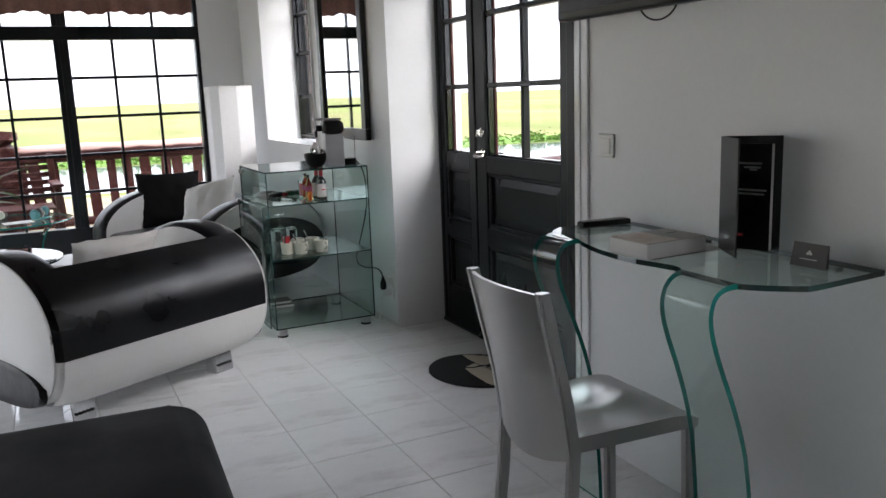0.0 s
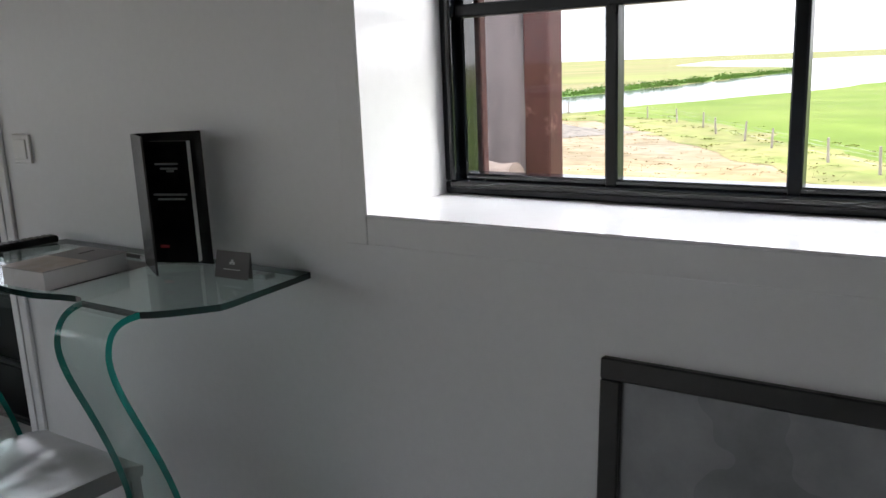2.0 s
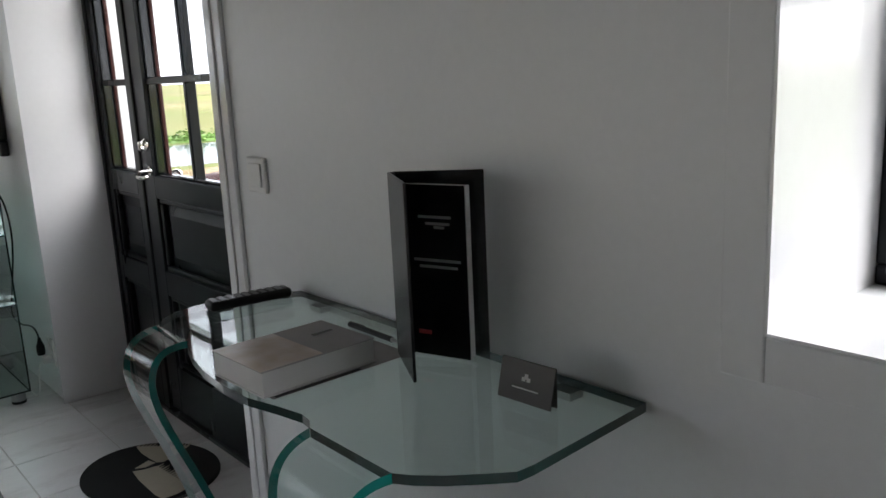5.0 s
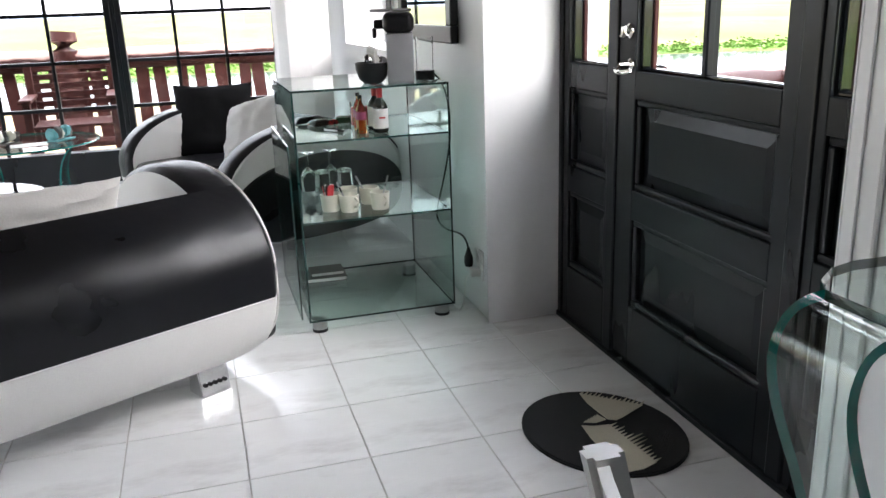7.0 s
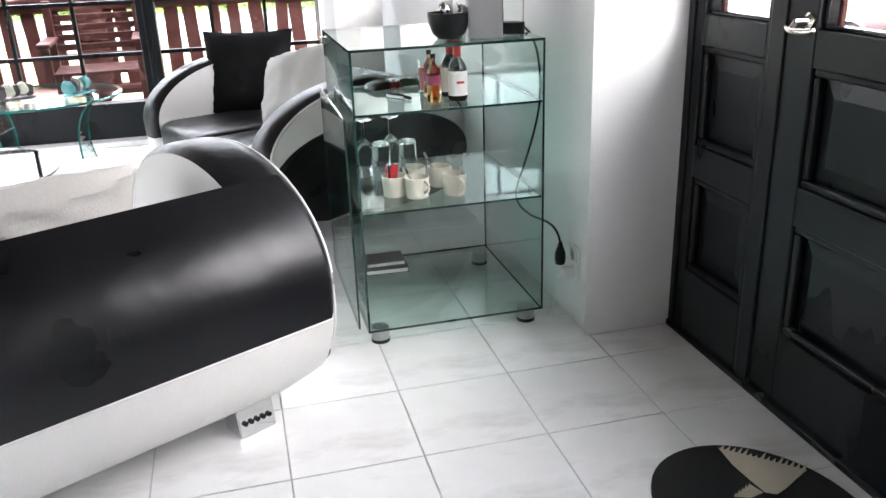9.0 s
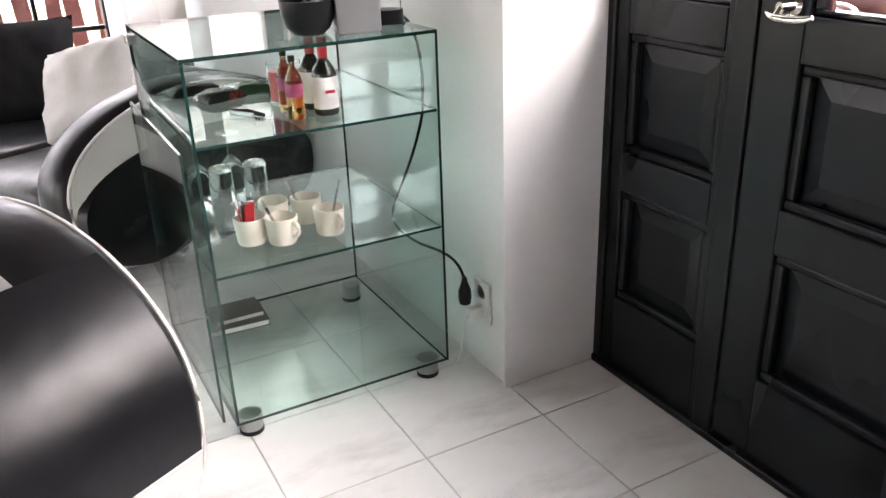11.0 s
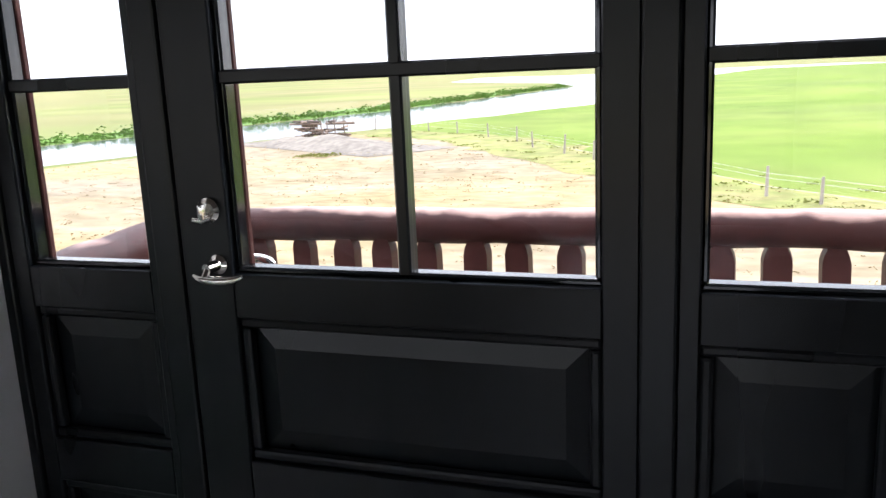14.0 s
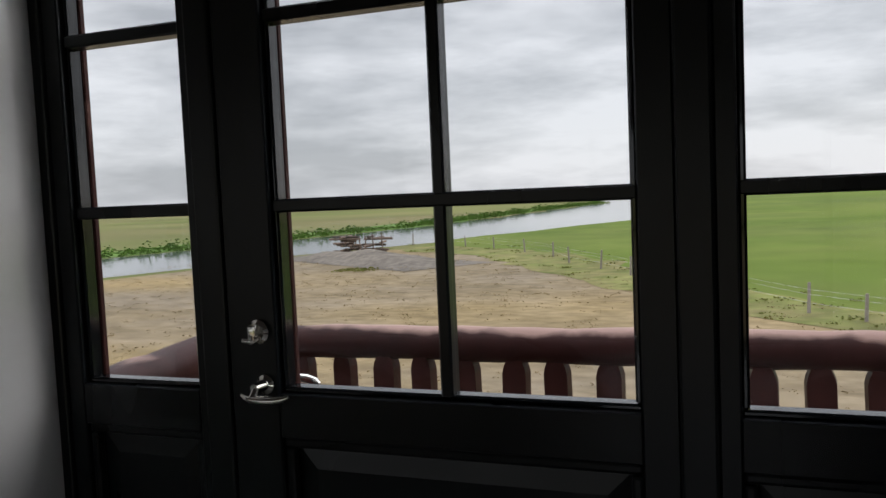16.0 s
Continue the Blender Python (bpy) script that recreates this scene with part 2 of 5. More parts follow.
WATER = material("river_water", (0.05, 0.06, 0.065), 0.10, vary=0.1, grain=0.3, big=0.02, spec=0.9)
FENCE_WOOD = material("grey_fence_wood", (0.22, 0.19, 0.16), 0.85, vary=0.25, grain=10)
HILL = material("hazy_hill", (0.16, 0.21, 0.27), 1.0, vary=0.1, grain=0.01, big=0.002)
PLASTER = material("outside_plaster", (0.45, 0.43, 0.40), 0.8, vary=0.08, grain=20, bump=0.2)


# ---- mesh helpers ----
def box(bm, x0, x1, y0, y1, z0, z1, bevel=0.0, seg=2):
    v = [bm.verts.new(c) for c in ((x0, y0, z0), (x1, y0, z0), (x1, y1, z0), (x0, y1, z0), (x0, y0, z1), (x1, y0, z1), (x1, y1, z1), (x0, y1, z1))]
    f = [bm.faces.new([v[i] for i in q]) for q in ((0, 3, 2, 1), (4, 5, 6, 7), (0, 1, 5, 4), (1, 2, 6, 5), (2, 3, 7, 6), (3, 0, 4, 7))]
    if bevel:
        edges = list({e for q in f for e in q.edges})
        bmesh.ops.bevel(bm, geom=edges, offset=bevel, segments=seg, affect="EDGES", profile=0.5)
    return v


def boxed(*args, **kw):
    bm = bmesh.new()
    box(bm, *args, **kw)
    return bm


def lathe(profile, seg=28, cx=0.0, cy=0.0):
    """A turned shape from (radius, z) pairs."""
    bm = bmesh.new()
    rings = []
    for r, z in profile:
        if r < 1e-5:
            rings.append([bm.verts.new((cx, cy, z))])
        else:
            rings.append([bm.verts.new((cx + r * math.cos(2 * math.pi * i / seg), cy + r * math.sin(2 * math.pi * i / seg), z)) for i in range(seg)])
    for a, b in zip(rings, rings[1:]):
        for i in range(seg):
            j = (i + 1) % seg
            q = [a[i % len(a)], a[j % len(a)], b[j % len(b)], b[i % len(b)]]
            q = list(dict.fromkeys(q))
            if len(q) > 2:
                bm.faces.new(q)
    bmesh.ops.recalc_face_normals(bm, faces=bm.faces)
    return bm


def tube(points, radius, seg=8, bm=None, taper=None, closed=False):
    """A round bar along points; taper gives a radius factor for each."""
    bm = bm or bmesh.new()
    pts = [Vector(p) for p in points]
    rings = []
    for i, p in enumerate(pts):
        a = pts[max(i - 1, 0)] if not closed else pts[i - 1]
        b = pts[min(i + 1, len(pts) - 1)] if not closed else pts[(i + 1) % len(pts)]
        d = (b - a).normalized()
        side = d.cross(Vector((0, 0, 1)))
        if side.length < 0.05:
            side = d.cross(Vector((0, 1, 0)))
        side.normalize()
        up = side.cross(d)
        r = radius * (taper[i] if taper else 1)
        rings.append([bm.verts.new(p + r * (math.cos(2 * math.pi * k / seg) * side + math.sin(2 * math.pi * k / seg) * up)) for k in range(seg)])
    pairs = list(zip(rings, rings[1:])) + ([(rings[-1], rings[0])] if closed else [])
    for a, b in pairs:
        for k in range(seg):
            bm.faces.new((a[k], a[(k + 1) % seg], b[(k + 1) % seg], b[k]))
    if not closed:
        bm.faces.new(list(reversed(rings[0])))
        bm.faces.new(rings[-1])
    bmesh.ops.recalc_face_normals(bm, faces=bm.faces)
    return bm


def prism(outline, z0, z1, bm=None):
    """An upright slab from a plan outline."""
    bm = bm or bmesh.new()
    lo = [bm.verts.new((x, y, z0)) for x, y in outline]
    hi = [bm.verts.new((x, y, z1)) for x, y in outline]
    bm.faces.new(lo)
    bm.faces.new(hi)
    for i in range(len(lo)):
        j = (i + 1) % len(lo)
        bm.faces.new((lo[i], lo[j], hi[j], hi[i]))
    bmesh.ops.recalc_face_normals(bm, faces=bm.faces)
    return bm


def part(name, bm, mat, parent=None, label="", smooth=False, at=None):
    """Links a bmesh as one mesh object under a thing or a part."""
    me = bpy.data.meshes.new(name)
    bm.to_mesh(me)
    bm.free()
    for m in (mat if isinstance(mat, (list, tuple)) else (mat,)):
        me.materials.append(m)
    if smooth:
        for p in me.polygons:
            p.use_smooth = True
        me.set_sharp_from_angle(angle=radians(40))
    ob = new(name, me)
    if parent:
        ob.parent = parent
    if at is not None:
        ob.matrix_basis = at
    if label:
        ob["label"] = label
    return ob


def thing(name, label, category, at=None, group="", kind=""):
    ob = new(name)
    ob.empty_display_size = 0.1
    if at is not None:
        ob.matrix_basis = at
    return tagged(ob, label, category, group, kind)


def setting(name, bm, mat, label, category, smooth=False):
    return tagged(part(name, bm, mat, None, "", smooth), label, category, "", "structure")


def bez(p0, p1, p2, p3, n=8):
    out = []
    for i in range(n + 1):
        t = i / n
        a, b, c, d = (1 - t) ** 3, 3 * t * (1 - t) ** 2, 3 * t * t * (1 - t), t ** 3
        out.append(tuple(a * q0 + b * q1 + c * q2 + d * q3 for q0, q1, q2, q3 in zip(p0, p1, p2, p3)))
    return out


# ---- large structure ----
WX, WO = 1.826, 2.27          # inner and outer face of the long wall
DX = 2.118                    # inner face of door and window frames
FY, FO = 8.0, 8.3             # far wall
X0, Y0, TOP = -3.2, -2.0, 2.62
D0, D1, DTOP = 2.573, 4.376, 2.26
W0, W1, WB, WT = -1.05, 1.134, 1.033, 2.26
V0, V1, VB, VT = 5.78, 7.18, 1.0, 2.40


def wall_box(name, x0, x1, y0, y1, z0, z1, label="smooth white painted plaster wall"):
    return setting(name, boxed(x0, x1, y0, y1, z0, z1), WALL, label, "wall")


bm = bmesh.new()
for y0, y1, z0, z1 in ((Y0, W0, 0, TOP), (W0, W1, 0, WB), (W0, W1, WT, TOP), (W1, D0, 0, TOP), (D0, D1, DTOP, TOP), (D1, V0, 0, TOP), (V0, V1, 0, VB), (V0, V1, VT, TOP), (V1, FO, 0, TOP)):
    box(bm, WX, WO, y0, y1, z0, z1)
bmesh.ops.remove_doubles(bm, verts=bm.verts, dist=1e-5)
setting("wall_east", bm, WALL, "thick white painted plaster wall with deep openings", "wall")

bm = bmesh.new()
for x0, x1, z0, z1 in ((1.45, WX, 0, TOP), (X0, 1.45, 2.5, TOP)):
    box(bm, x0, x1, FY, FO, z0, z1)
setting("wall_north", bm, WALL, "white painted wall beside the tall windows", "wall")
# unseen wall; its opening is added to light the floor and lower east wall
bm = bmesh.new()
for y0, y1, z0, z1 in ((Y0, 2.4, 0, TOP), (2.4, 7.7, 0, 0.1), (2.4, 7.7, 1.85, TOP), (7.7, FO, 0, TOP)):
    box(bm, X0 - 0.2, X0, y0, y1, z0, z1)
setting("wall_west", bm, WALL, "white painted wall with a wide opening added for fill light", "wall")
bm = bmesh.new()
for y in (2.4, 4.15, 5.9, 7.64):
    box(bm, X0 - 0.12, X0 - 0.04, y, y + 0.06, 0.1, 1.85)
for z in (0.1, 1.0, 1.80):
    box(bm, X0 - 0.11, X0 - 0.05, 2.4, 7.7, z, z + 0.05)
setting("fill_light_opening", bm, BLACK, "added unseen wide opening with black bars, for fill light", "window")
bm = bmesh.new()
box(bm, X0, WO, Y0 - 0.2, Y0, 0, TOP)
setting("wall_south", bm, WALL, "plain white painted wall", "wall")
setting("ceiling", boxed(X0 - 0.2, WO, Y0 - 0.2, FO, TOP, TOP + 0.15), CEIL, "flat unseen ceiling, coloured dark to dim the upper walls", "ceiling")

# window and door linings
def lining(name, y0, y1, z0, z1, sill=True):
    bm = bmesh.new()
    t = 0.004
    xf = WX - 0.017
    box(bm, xf, DX, y0, y0 + t, z0, z1)
    box(bm, xf, DX, y1 - t, y1, z0, z1)
    box(bm, xf, DX, y0 + t, y1 - t, z1 - t, z1)
    if sill:
        box(bm, xf, DX, y0 + t, y1 - t, z0, z0 + t)
    return setting(name, bm, REVEAL, "glossy white painted reveal boards round the opening", "reveal")


lining("window_reveal_1", W0, W1, WB, WT)
lining("window_reveal_2", V0, V1, VB, VT)
lining("door_reveal", D0, D1, 0.002, DTOP, sill=False)

bm = bmesh.new()
box(bm, WX - 0.016, WX, W1, W1 + 0.06, WB - 0.062, WT + 0.06, 0.003, 2)
box(bm, WX - 0.015, WX, W0 - 0.06, W1, WB - 0.062, WB - 0.001, 0.003, 2)
setting("trim_window", bm, WALL, "flat white casing board round the window", "trim")
bm = bmesh.new()
box(bm, WX - 0.012, WX, D0 - 0.068, D0 - 0.001, 0.0, DTOP + 0.07, 0.003, 1)
box(bm, WX - 0.018, WX - 0.012, D0 - 0.03, D0 - 0.001, 0.0, DTOP + 0.07, 0.002, 1)
setting("trim_door", bm, REVEAL, "glossy white door casing with a stepped edge", "trim")


# ---- door unit ----
def panel_field(bm, y0, y1, z0, z1, x):
    """A sunken panel: bolection moulding and a raised bevelled field."""
    m = 0.022
    for a in ((y0, y1, z0, z0 + m), (y0, y1, z1 - m, z1), (y0, y0 + m, z0 + m, z1 - m), (y1 - m, y1, z0 + m, z1 - m)):
        box(bm, x + 0.008, x + 0.03, *a, bevel=0.007)
    yo, zo, i = (y0 + m, y1 - m), (z0 + m, z1 - m), 0.042
    outer = [bm.verts.new((x + 0.030, yo[a], zo[b])) for a, b in ((0, 0), (1, 0), (1, 1), (0, 1))]
    inner = [bm.verts.new((x + 0.021, yo[a] + (i if a == 0 else -i), zo[b] + (i if b == 0 else -i))) for a, b in ((0, 0), (1, 0), (1, 1), (0, 1))]
    for k in range(4):
        bm.faces.new((outer[k], outer[(k + 1) % 4], inner[(k + 1) % 4], inner[k]))
    bm.faces.new(inner)
    box(bm, x + 0.034, x + 0.05, y0 - 0.01, y1 + 0.01, z0 - 0.01, z1 + 0.01)


def glazing_bead(bm, y0, y1, z0, z1, x, w=0.012):
    for a in ((y0, y1, z0, z0 + w), (y0, y1, z1 - w, z1), (y0, y0 + w, z0 + w, z1 - w), (y1 - w, y1, z0 + w, z1 - w)):
        box(bm, x + 0.014, x + 0.05, *a, bevel=0.004, seg=1)


def leaf(parent, name, y0, y1, z0, z1, stile_l, stile_r, munt_y, munt_z, panels, pane_z, label):
    """A glazed leaf with sunken lower panels. stile_l is at y1, stile_r at y0."""
    x, th = DX, 0.056
    bm = bmesh.new()
    ya, yb = y0 + stile_r, y1 - stile_l
    box(bm, x, x + th, y0, ya, z0, z1, 0.003, 1)
    box(bm, x, x + th, yb, y1, z0, z1, 0.003, 1)
    cuts = [z0] + [v for p in panels for v in p] + [pane_z[0], pane_z[1], z1]
    for a, b in zip(cuts[::2], cuts[1::2]):
        box(bm, x, x + th, ya, yb, a, b, 0.002, 1)
    body = part(name, bm, BLACK, parent, label)
    for a, b in panels:
        bm = bmesh.new()
        panel_field(bm, ya, yb, a, b, x)
        bmesh.ops.recalc_face_normals(bm, faces=bm.faces)
        part("panel", bm, BLACK, body)
    bm = bmesh.new()
    glazing_bead(bm, ya, yb, *pane_z, x)
    part("glazing_bead", bm, BEAD, body)
    bm = bmesh.new()
    for a in ((yb - 0.007, yb + 0.02), (ya - 0.02, ya + 0.007)):
        box(bm, x + th + 0.002, x + th + 0.018, *a, pane_z[0] - 0.03, pane_z[1] + 0.03, 0.003, 1)
    part("outer_frame", bm, LOG, body, "red-brown stained outer frame")
    for my in munt_y:
        part("glazing_bar", boxed(x + 0.014, x + 0.056, my - 0.012, my + 0.012, pane_z[0], pane_z[1], bevel=0.004, seg=1), BLACK, body)
    for mz in munt_z:
        part("glazing_bar", boxed(x + 0.012, x + 0.057, ya, yb, mz - 0.013, mz + 0.013, bevel=0.004, seg=1), BLACK, body)
    ys = [ya] + sorted(munt_y) + [yb]
    zs = [pane_z[0]] + list(munt_z) + [pane_z[1]]
    for a, b in zip(ys, ys[1:]):
        for c, d in zip(zs, zs[1:]):
            p = part("pane", boxed(x + 0.034, x + 0.038, a + 0.004, b - 0.004, c + 0.004, d - 0.004), PANE, body)
            p.visible_shadow = False
    return body


door = thing("door_1", "black painted half-glazed panelled door with two glazed sidelights", "door", kind="structure")
PZ = (1.014, 2.10)
BARS = (1.378, 1.738)
PAN = ((0.228, 0.533), (0.632, 0.928))
leaf(door, "door_leaf", 3.070, 3.925, 0.012, 2.18, 0.107, 0.060, (3.476,), BARS, PAN, PZ, "closed black door leaf with a nickel lever handle")
leaf(door, "sidelight", 3.985, 4.345, 0.012, 2.18, 0.042, 0.02, (), BARS, PAN, PZ, "narrow black glazed side panel")
leaf(door, "sidelight", 2.60, 3.01, 0.012, 2.18, 0.034, 0.09, (), BARS, PAN, PZ, "narrow black glazed side panel")
bm = bmesh.new()
for y0, y1 in ((D0, 2.60), (3.01, 3.07), (3.925, 3.985), (4.345, D1)):
    box(bm, DX - 0.008, DX + 0.09, y0, y1, 0.0, 2.26, 0.006)
box(bm, DX - 0.008, DX + 0.09, D0, D1, 2.18, 2.26, 0.004)
box(bm, DX - 0.016, DX + 0.09, D0 + 0.004, D1 - 0.004, 0.0, 0.022, 0.005)
part("door_frame", bm, BLACK, door, "black painted door frame and threshold")
bm = lathe([(0, 0), (0.019, 0), (0.019, 0.006), (0.011, 0.012), (0.009, 0.045), (0, 0.045)], 20)
bmesh.ops.transform(bm, matrix=pose(DX, 3.844, 1.034, 0, -90, 0), verts=bm.verts)
tube([(DX - 0.046, 3.871, 1.022), (DX - 0.049, 3.860, 1.018), (DX - 0.051, 3.846, 1.015), (DX - 0.052, 3.823, 1.014), (DX - 0.051, 3.799, 1.015), (DX - 0.048, 3.781, 1.018), (DX - 0.045, 3.770, 1.022)], 0.0075, 12, bm, (0.5, 0.9, 1.1, 1.2, 1.1, 0.95, 0.6))
tube([(DX - 0.036, 3.844, 1.034), (DX - 0.050, 3.846, 1.016)], 0.0085, 10, bm)
part("door_handle", bm, NICKEL, door, "polished nickel lever handle", True)
bm = lathe([(0, 0), (0.024, 0), (0.024, 0.008), (0.017, 0.014), (0, 0.014)], 20)
bmesh.ops.transform(bm, matrix=pose(DX, 3.853, 1.137, 0, -90, 0), verts=bm.verts)
box(bm, DX - 0.034, DX - 0.012, 3.847, 3.859, 1.122, 1.152, 0.003)
tube([(DX - 0.022, 3.877, 1.122), (DX - 0.024, 3.856, 1.120), (DX - 0.022, 3.840, 1.128)], 0.006, 10, bm, (0.9, 1.1, 0.8))
part("thumb_turn", bm, NICKEL, door, "polished nickel thumb turn", True)


bm = lathe([(0, 0), (0.026, 0), (0.026, 0.006), (0.012, 0.012), (0.010, 0.045), (0, 0.045)], 20)
bmesh.ops.transform(bm, matrix=pose(DX + 0.046, 3.868, 1.005, 0, 90, 0), verts=bm.verts)
tube([(DX + 0.10, 3.884, 1.014), (DX + 0.104, 3.862, 1.019), (DX + 0.105, 3.84, 1.022), (DX + 0.104, 3.815, 1.021), (DX + 0.102, 3.795, 1.016), (DX + 0.10, 3.785, 1.011)], 0.008, 12, bm, (0.7, 1.1, 1.2, 1.2, 1.1, 0.6))
part("outer_handle", bm, NICKEL, door, "pale polished outer lever handle", True)


# ---- windows ----
def window_side(name, y0, y1, z0, z1, bars_y, bars_z, label, posts=()):
    w = thing(name, label, "window", kind="structure")
    bm = bmesh.new()
    f, x = 0.030, DX - 0.012
    for a in ((y0, y1, z0, z0 + f), (y0, y1, z1 - f, z1), (y0, y0 + f, z0 + f, z1 - f), (y1 - f, y1, z0 + f, z1 - f)):
        box(bm, x, x + 0.10, *a, bevel=0.005)
    for p in posts:
        box(bm, x, x + 0.10, p - 0.045, p + 0.045, z0 + f, z1 - f, 0.005)
    part("window_frame", bm, BLACK, w, "black painted window frame")
    bm = bmesh.new()
    g = f + 0.004
    for a in ((y0 + f, y1 - f, z0 + f, z0 + f + 0.016), (y0 + f, y1 - f, z1 - f - 0.028, z1 - f), (y0 + f, y0 + f + 0.028, z0 + f, z1 - f), (y1 - f - 0.020, y1 - f, z0 + f, z1 - f)):
        box(bm, x + 0.022, x + 0.075, *a, bevel=0.004, seg=1)
    part("sash", bm, BEAD, w)
    bm = bmesh.new()
    for a in ((y1 - f - 0.016, y1 - f + 0.02), (y0 + f - 0.02, y0 + f + 0.016)):
        box(bm, x + 0.102, x + 0.13, *a, z0, z1, 0.003, 1)
    part("outer_frame", bm, LOG, w, "red-brown stained outer frame")
    bm = bmesh.new()
    h = 0.014
    for a in ((y0 + f - h, y1 - f + h, z0 + f - h, z0 + f + 0.002), (y1 - f - 0.002, y1 - f + h, z0 + f, z1 - f), (y0 + f - h, y0 + f + 0.002, z0 + f, z1 - f)):
        box(bm, x - 0.008, x + 0.03, *a, bevel=0.004, seg=1)
    part("bead", bm, BEAD, w)
    for b in bars_y:
        part("glazing_bar", boxed(x + 0.020, x + 0.062, b - 0.014, b + 0.014, z0 + f, z1 - f, bevel=0.004, seg=1), BLACK, w)
    for b in bars_z:
        part("glazing_bar", boxed(x + 0.018, x + 0.064, y0 + f, y1 - f, b - 0.014, b + 0.014, bevel=0.004, seg=1), BLACK, w)
    ys = [y0 + f] + sorted(bars_y) + [y1 - f]
    zs = [z0 + f] + list(bars_z) + [z1 - f]
    for a, b in zip(ys, ys[1:]):
        for c, d in zip(zs, zs[1:]):
            p = part("pane", boxed(x + 0.038, x + 0.042, a + 0.003, b - 0.003, c + 0.003, d - 0.003), PANE, w)
            p.visible_shadow = False
    return w


window_side("window_1", W0 + 0.004, W1 - 0.004, WB + 0.004, WT - 0.004, (0.728, 0.368, 0.008, -0.352, -0.712), (1.448, 1.83), "black framed casement window with narrow glazing bars")
window_side("window_2", V0 + 0.004, V1 - 0.004, VB + 0.004, VT - 0.004, (6.13, 6.83), (1.36, 1.72, 2.05), "black framed window in a deep white reveal", (6.48,))

w3 = thing("window_3", "floor to ceiling black framed windows with small panes", "window", kind="structure")
bays = [(0.340, 1.45), (-0.955, 0.222), (-2.25, -1.073)]
Y = FY + 0.06
bm = bmesh.new()
box(bm, X0, 1.45, Y - 0.03, Y + 0.09, 0.0, 0.27, 0.006)
box(bm, X0, 1.45, Y - 0.03, Y + 0.09, 1.915, 2.03, 0.006)
box(bm, X0, 1.45, Y - 0.03, Y + 0.09, 2.44, 2.5, 0.006)
part("window_frame", bm, BLACK, w3, "black painted bottom panel and transoms")
for x0, x1 in ((0.222, 0.340), (-1.073, -0.955), (-2.368, -2.25), (1.41, 1.45), (X0, X0 + 0.08)):
    bm = bmesh.new()
    for z0, z1 in ((0.27, 1.915), (2.03, 2.44)):
        box(bm, x0, x1, Y - 0.034, Y + 0.09, z0, z1, 0.006)
        box(bm, (x0 + x1) / 2 - 0.016, (x0 + x1) / 2 + 0.016, Y - 0.046, Y - 0.034, z0, z1, 0.004)
    part("mullion", bm, BLACK, w3)
for x0, x1 in bays:
    p = (x1 - x0) / 3
    xr = x1 - (0.04 if x1 > 1.4 else 0)
    xs = [x0] + [x0 + (xr - x0) * k / 3 for k in (1, 2)] + [xr]
    for x in xs[1:3]:
        part("glazing_bar", boxed(x - 0.012, x + 0.012, Y + 0.004, Y + 0.044, 0.27, 1.915, bevel=0.004, seg=1), BLACK, w3)
        part("glazing_bar", boxed(x - 0.012, x + 0.012, Y + 0.004, Y + 0.044, 2.03, 2.44, bevel=0.004, seg=1), BLACK, w3)
    for z in (0.585, 0.917, 1.25, 1.59):
        part("glazing_bar", boxed(x0, xr, Y + 0.002, Y + 0.046, z - 0.013, z + 0.013, bevel=0.004, seg=1), BLACK, w3)
    for z0, z1 in ((0.27, 1.915), (2.03, 2.44)):
        for a, b in zip(xs, xs[1:]):
            q = part("pane", boxed(a + 0.004, b - 0.004, Y + 0.022, Y + 0.026, z0 + 0.002, z1 - 0.002), PANE, w3)
            q.visible_shadow = False

# baseboard along the long wall, and the threshold under the tall windows
setting("threshold", boxed(X0, 1.45, FY - 0.10, FY + 0.03, 0.0, 0.035, bevel=0.006), TILE, "pale stone threshold under the tall windows", "threshold")
from mathutils import geometry

# ---- outside: land and river ----
def sheet(name, outline, z, mat, label, category, kind="structure"):
    bm = bmesh.new()
    vs = [bm.verts.new((x, y, z)) for x, y in outline]
    for tri in geometry.tessellate_polygon([[Vector((x, y, 0)) for x, y in outline]]):
        bm.faces.new([vs[i] for i in tri])
    bmesh.ops.recalc_face_normals(bm, faces=bm.faces)
    for f in bm.faces:
        if f.normal.z < 0:
            f.normal_flip()
    return tagged(part(name, bm, mat), label, category, "", kind)


def wavy(points, amount, step, seed):
    """A line through points with an uneven, natural edge."""
    rnd = random.Random(seed)
    out = []
    for (ax, ay), (bx, by) in zip(points, points[1:]):
        n = max(1, int(math.hypot(bx - ax, by - ay) / step))
        for i in range(n):
            t = i / n
            k = amount if i else 0
            out.append((ax + (bx - ax) * t + rnd.uniform(-k, k), ay + (by - ay) * t + rnd.uniform(-k, k)))
    return out + [points[-1]]


GZ = -3.1
R = 4000
sheet("ground", [(-R, -R), (R, -R), (R, R), (-R, R)], GZ, PLAIN, "flat marshy grass plain reaching to the horizon", "ground")
NEAR = wavy([(-150, 52), (-10, 46.5), (5, 45), (28, 43), (41, 41.5), (47, 39), (57, 36.5), (64, 32.5), (72, 28), (90, 21), (110, 13.5), (150, 8), (200, 5), (300, 4), (480, -20), (520, -90)], 0.9, 5, 3)
FAR = wavy([(640, -90), (600, 15), (520, 95), (620, 150), (600, 172), (400, 130), (270, 54), (208, 36), (180, 38.5), (135, 41), (105, 43), (88, 46.5), (77, 49.5), (64, 53), (55, 55.5), (36, 59), (0, 65), (-150, 76)], 1.2, 7, 4)
sheet("water", NEAR + FAR, GZ + 0.010, WATER, "calm grey river winding through the plain", "river")
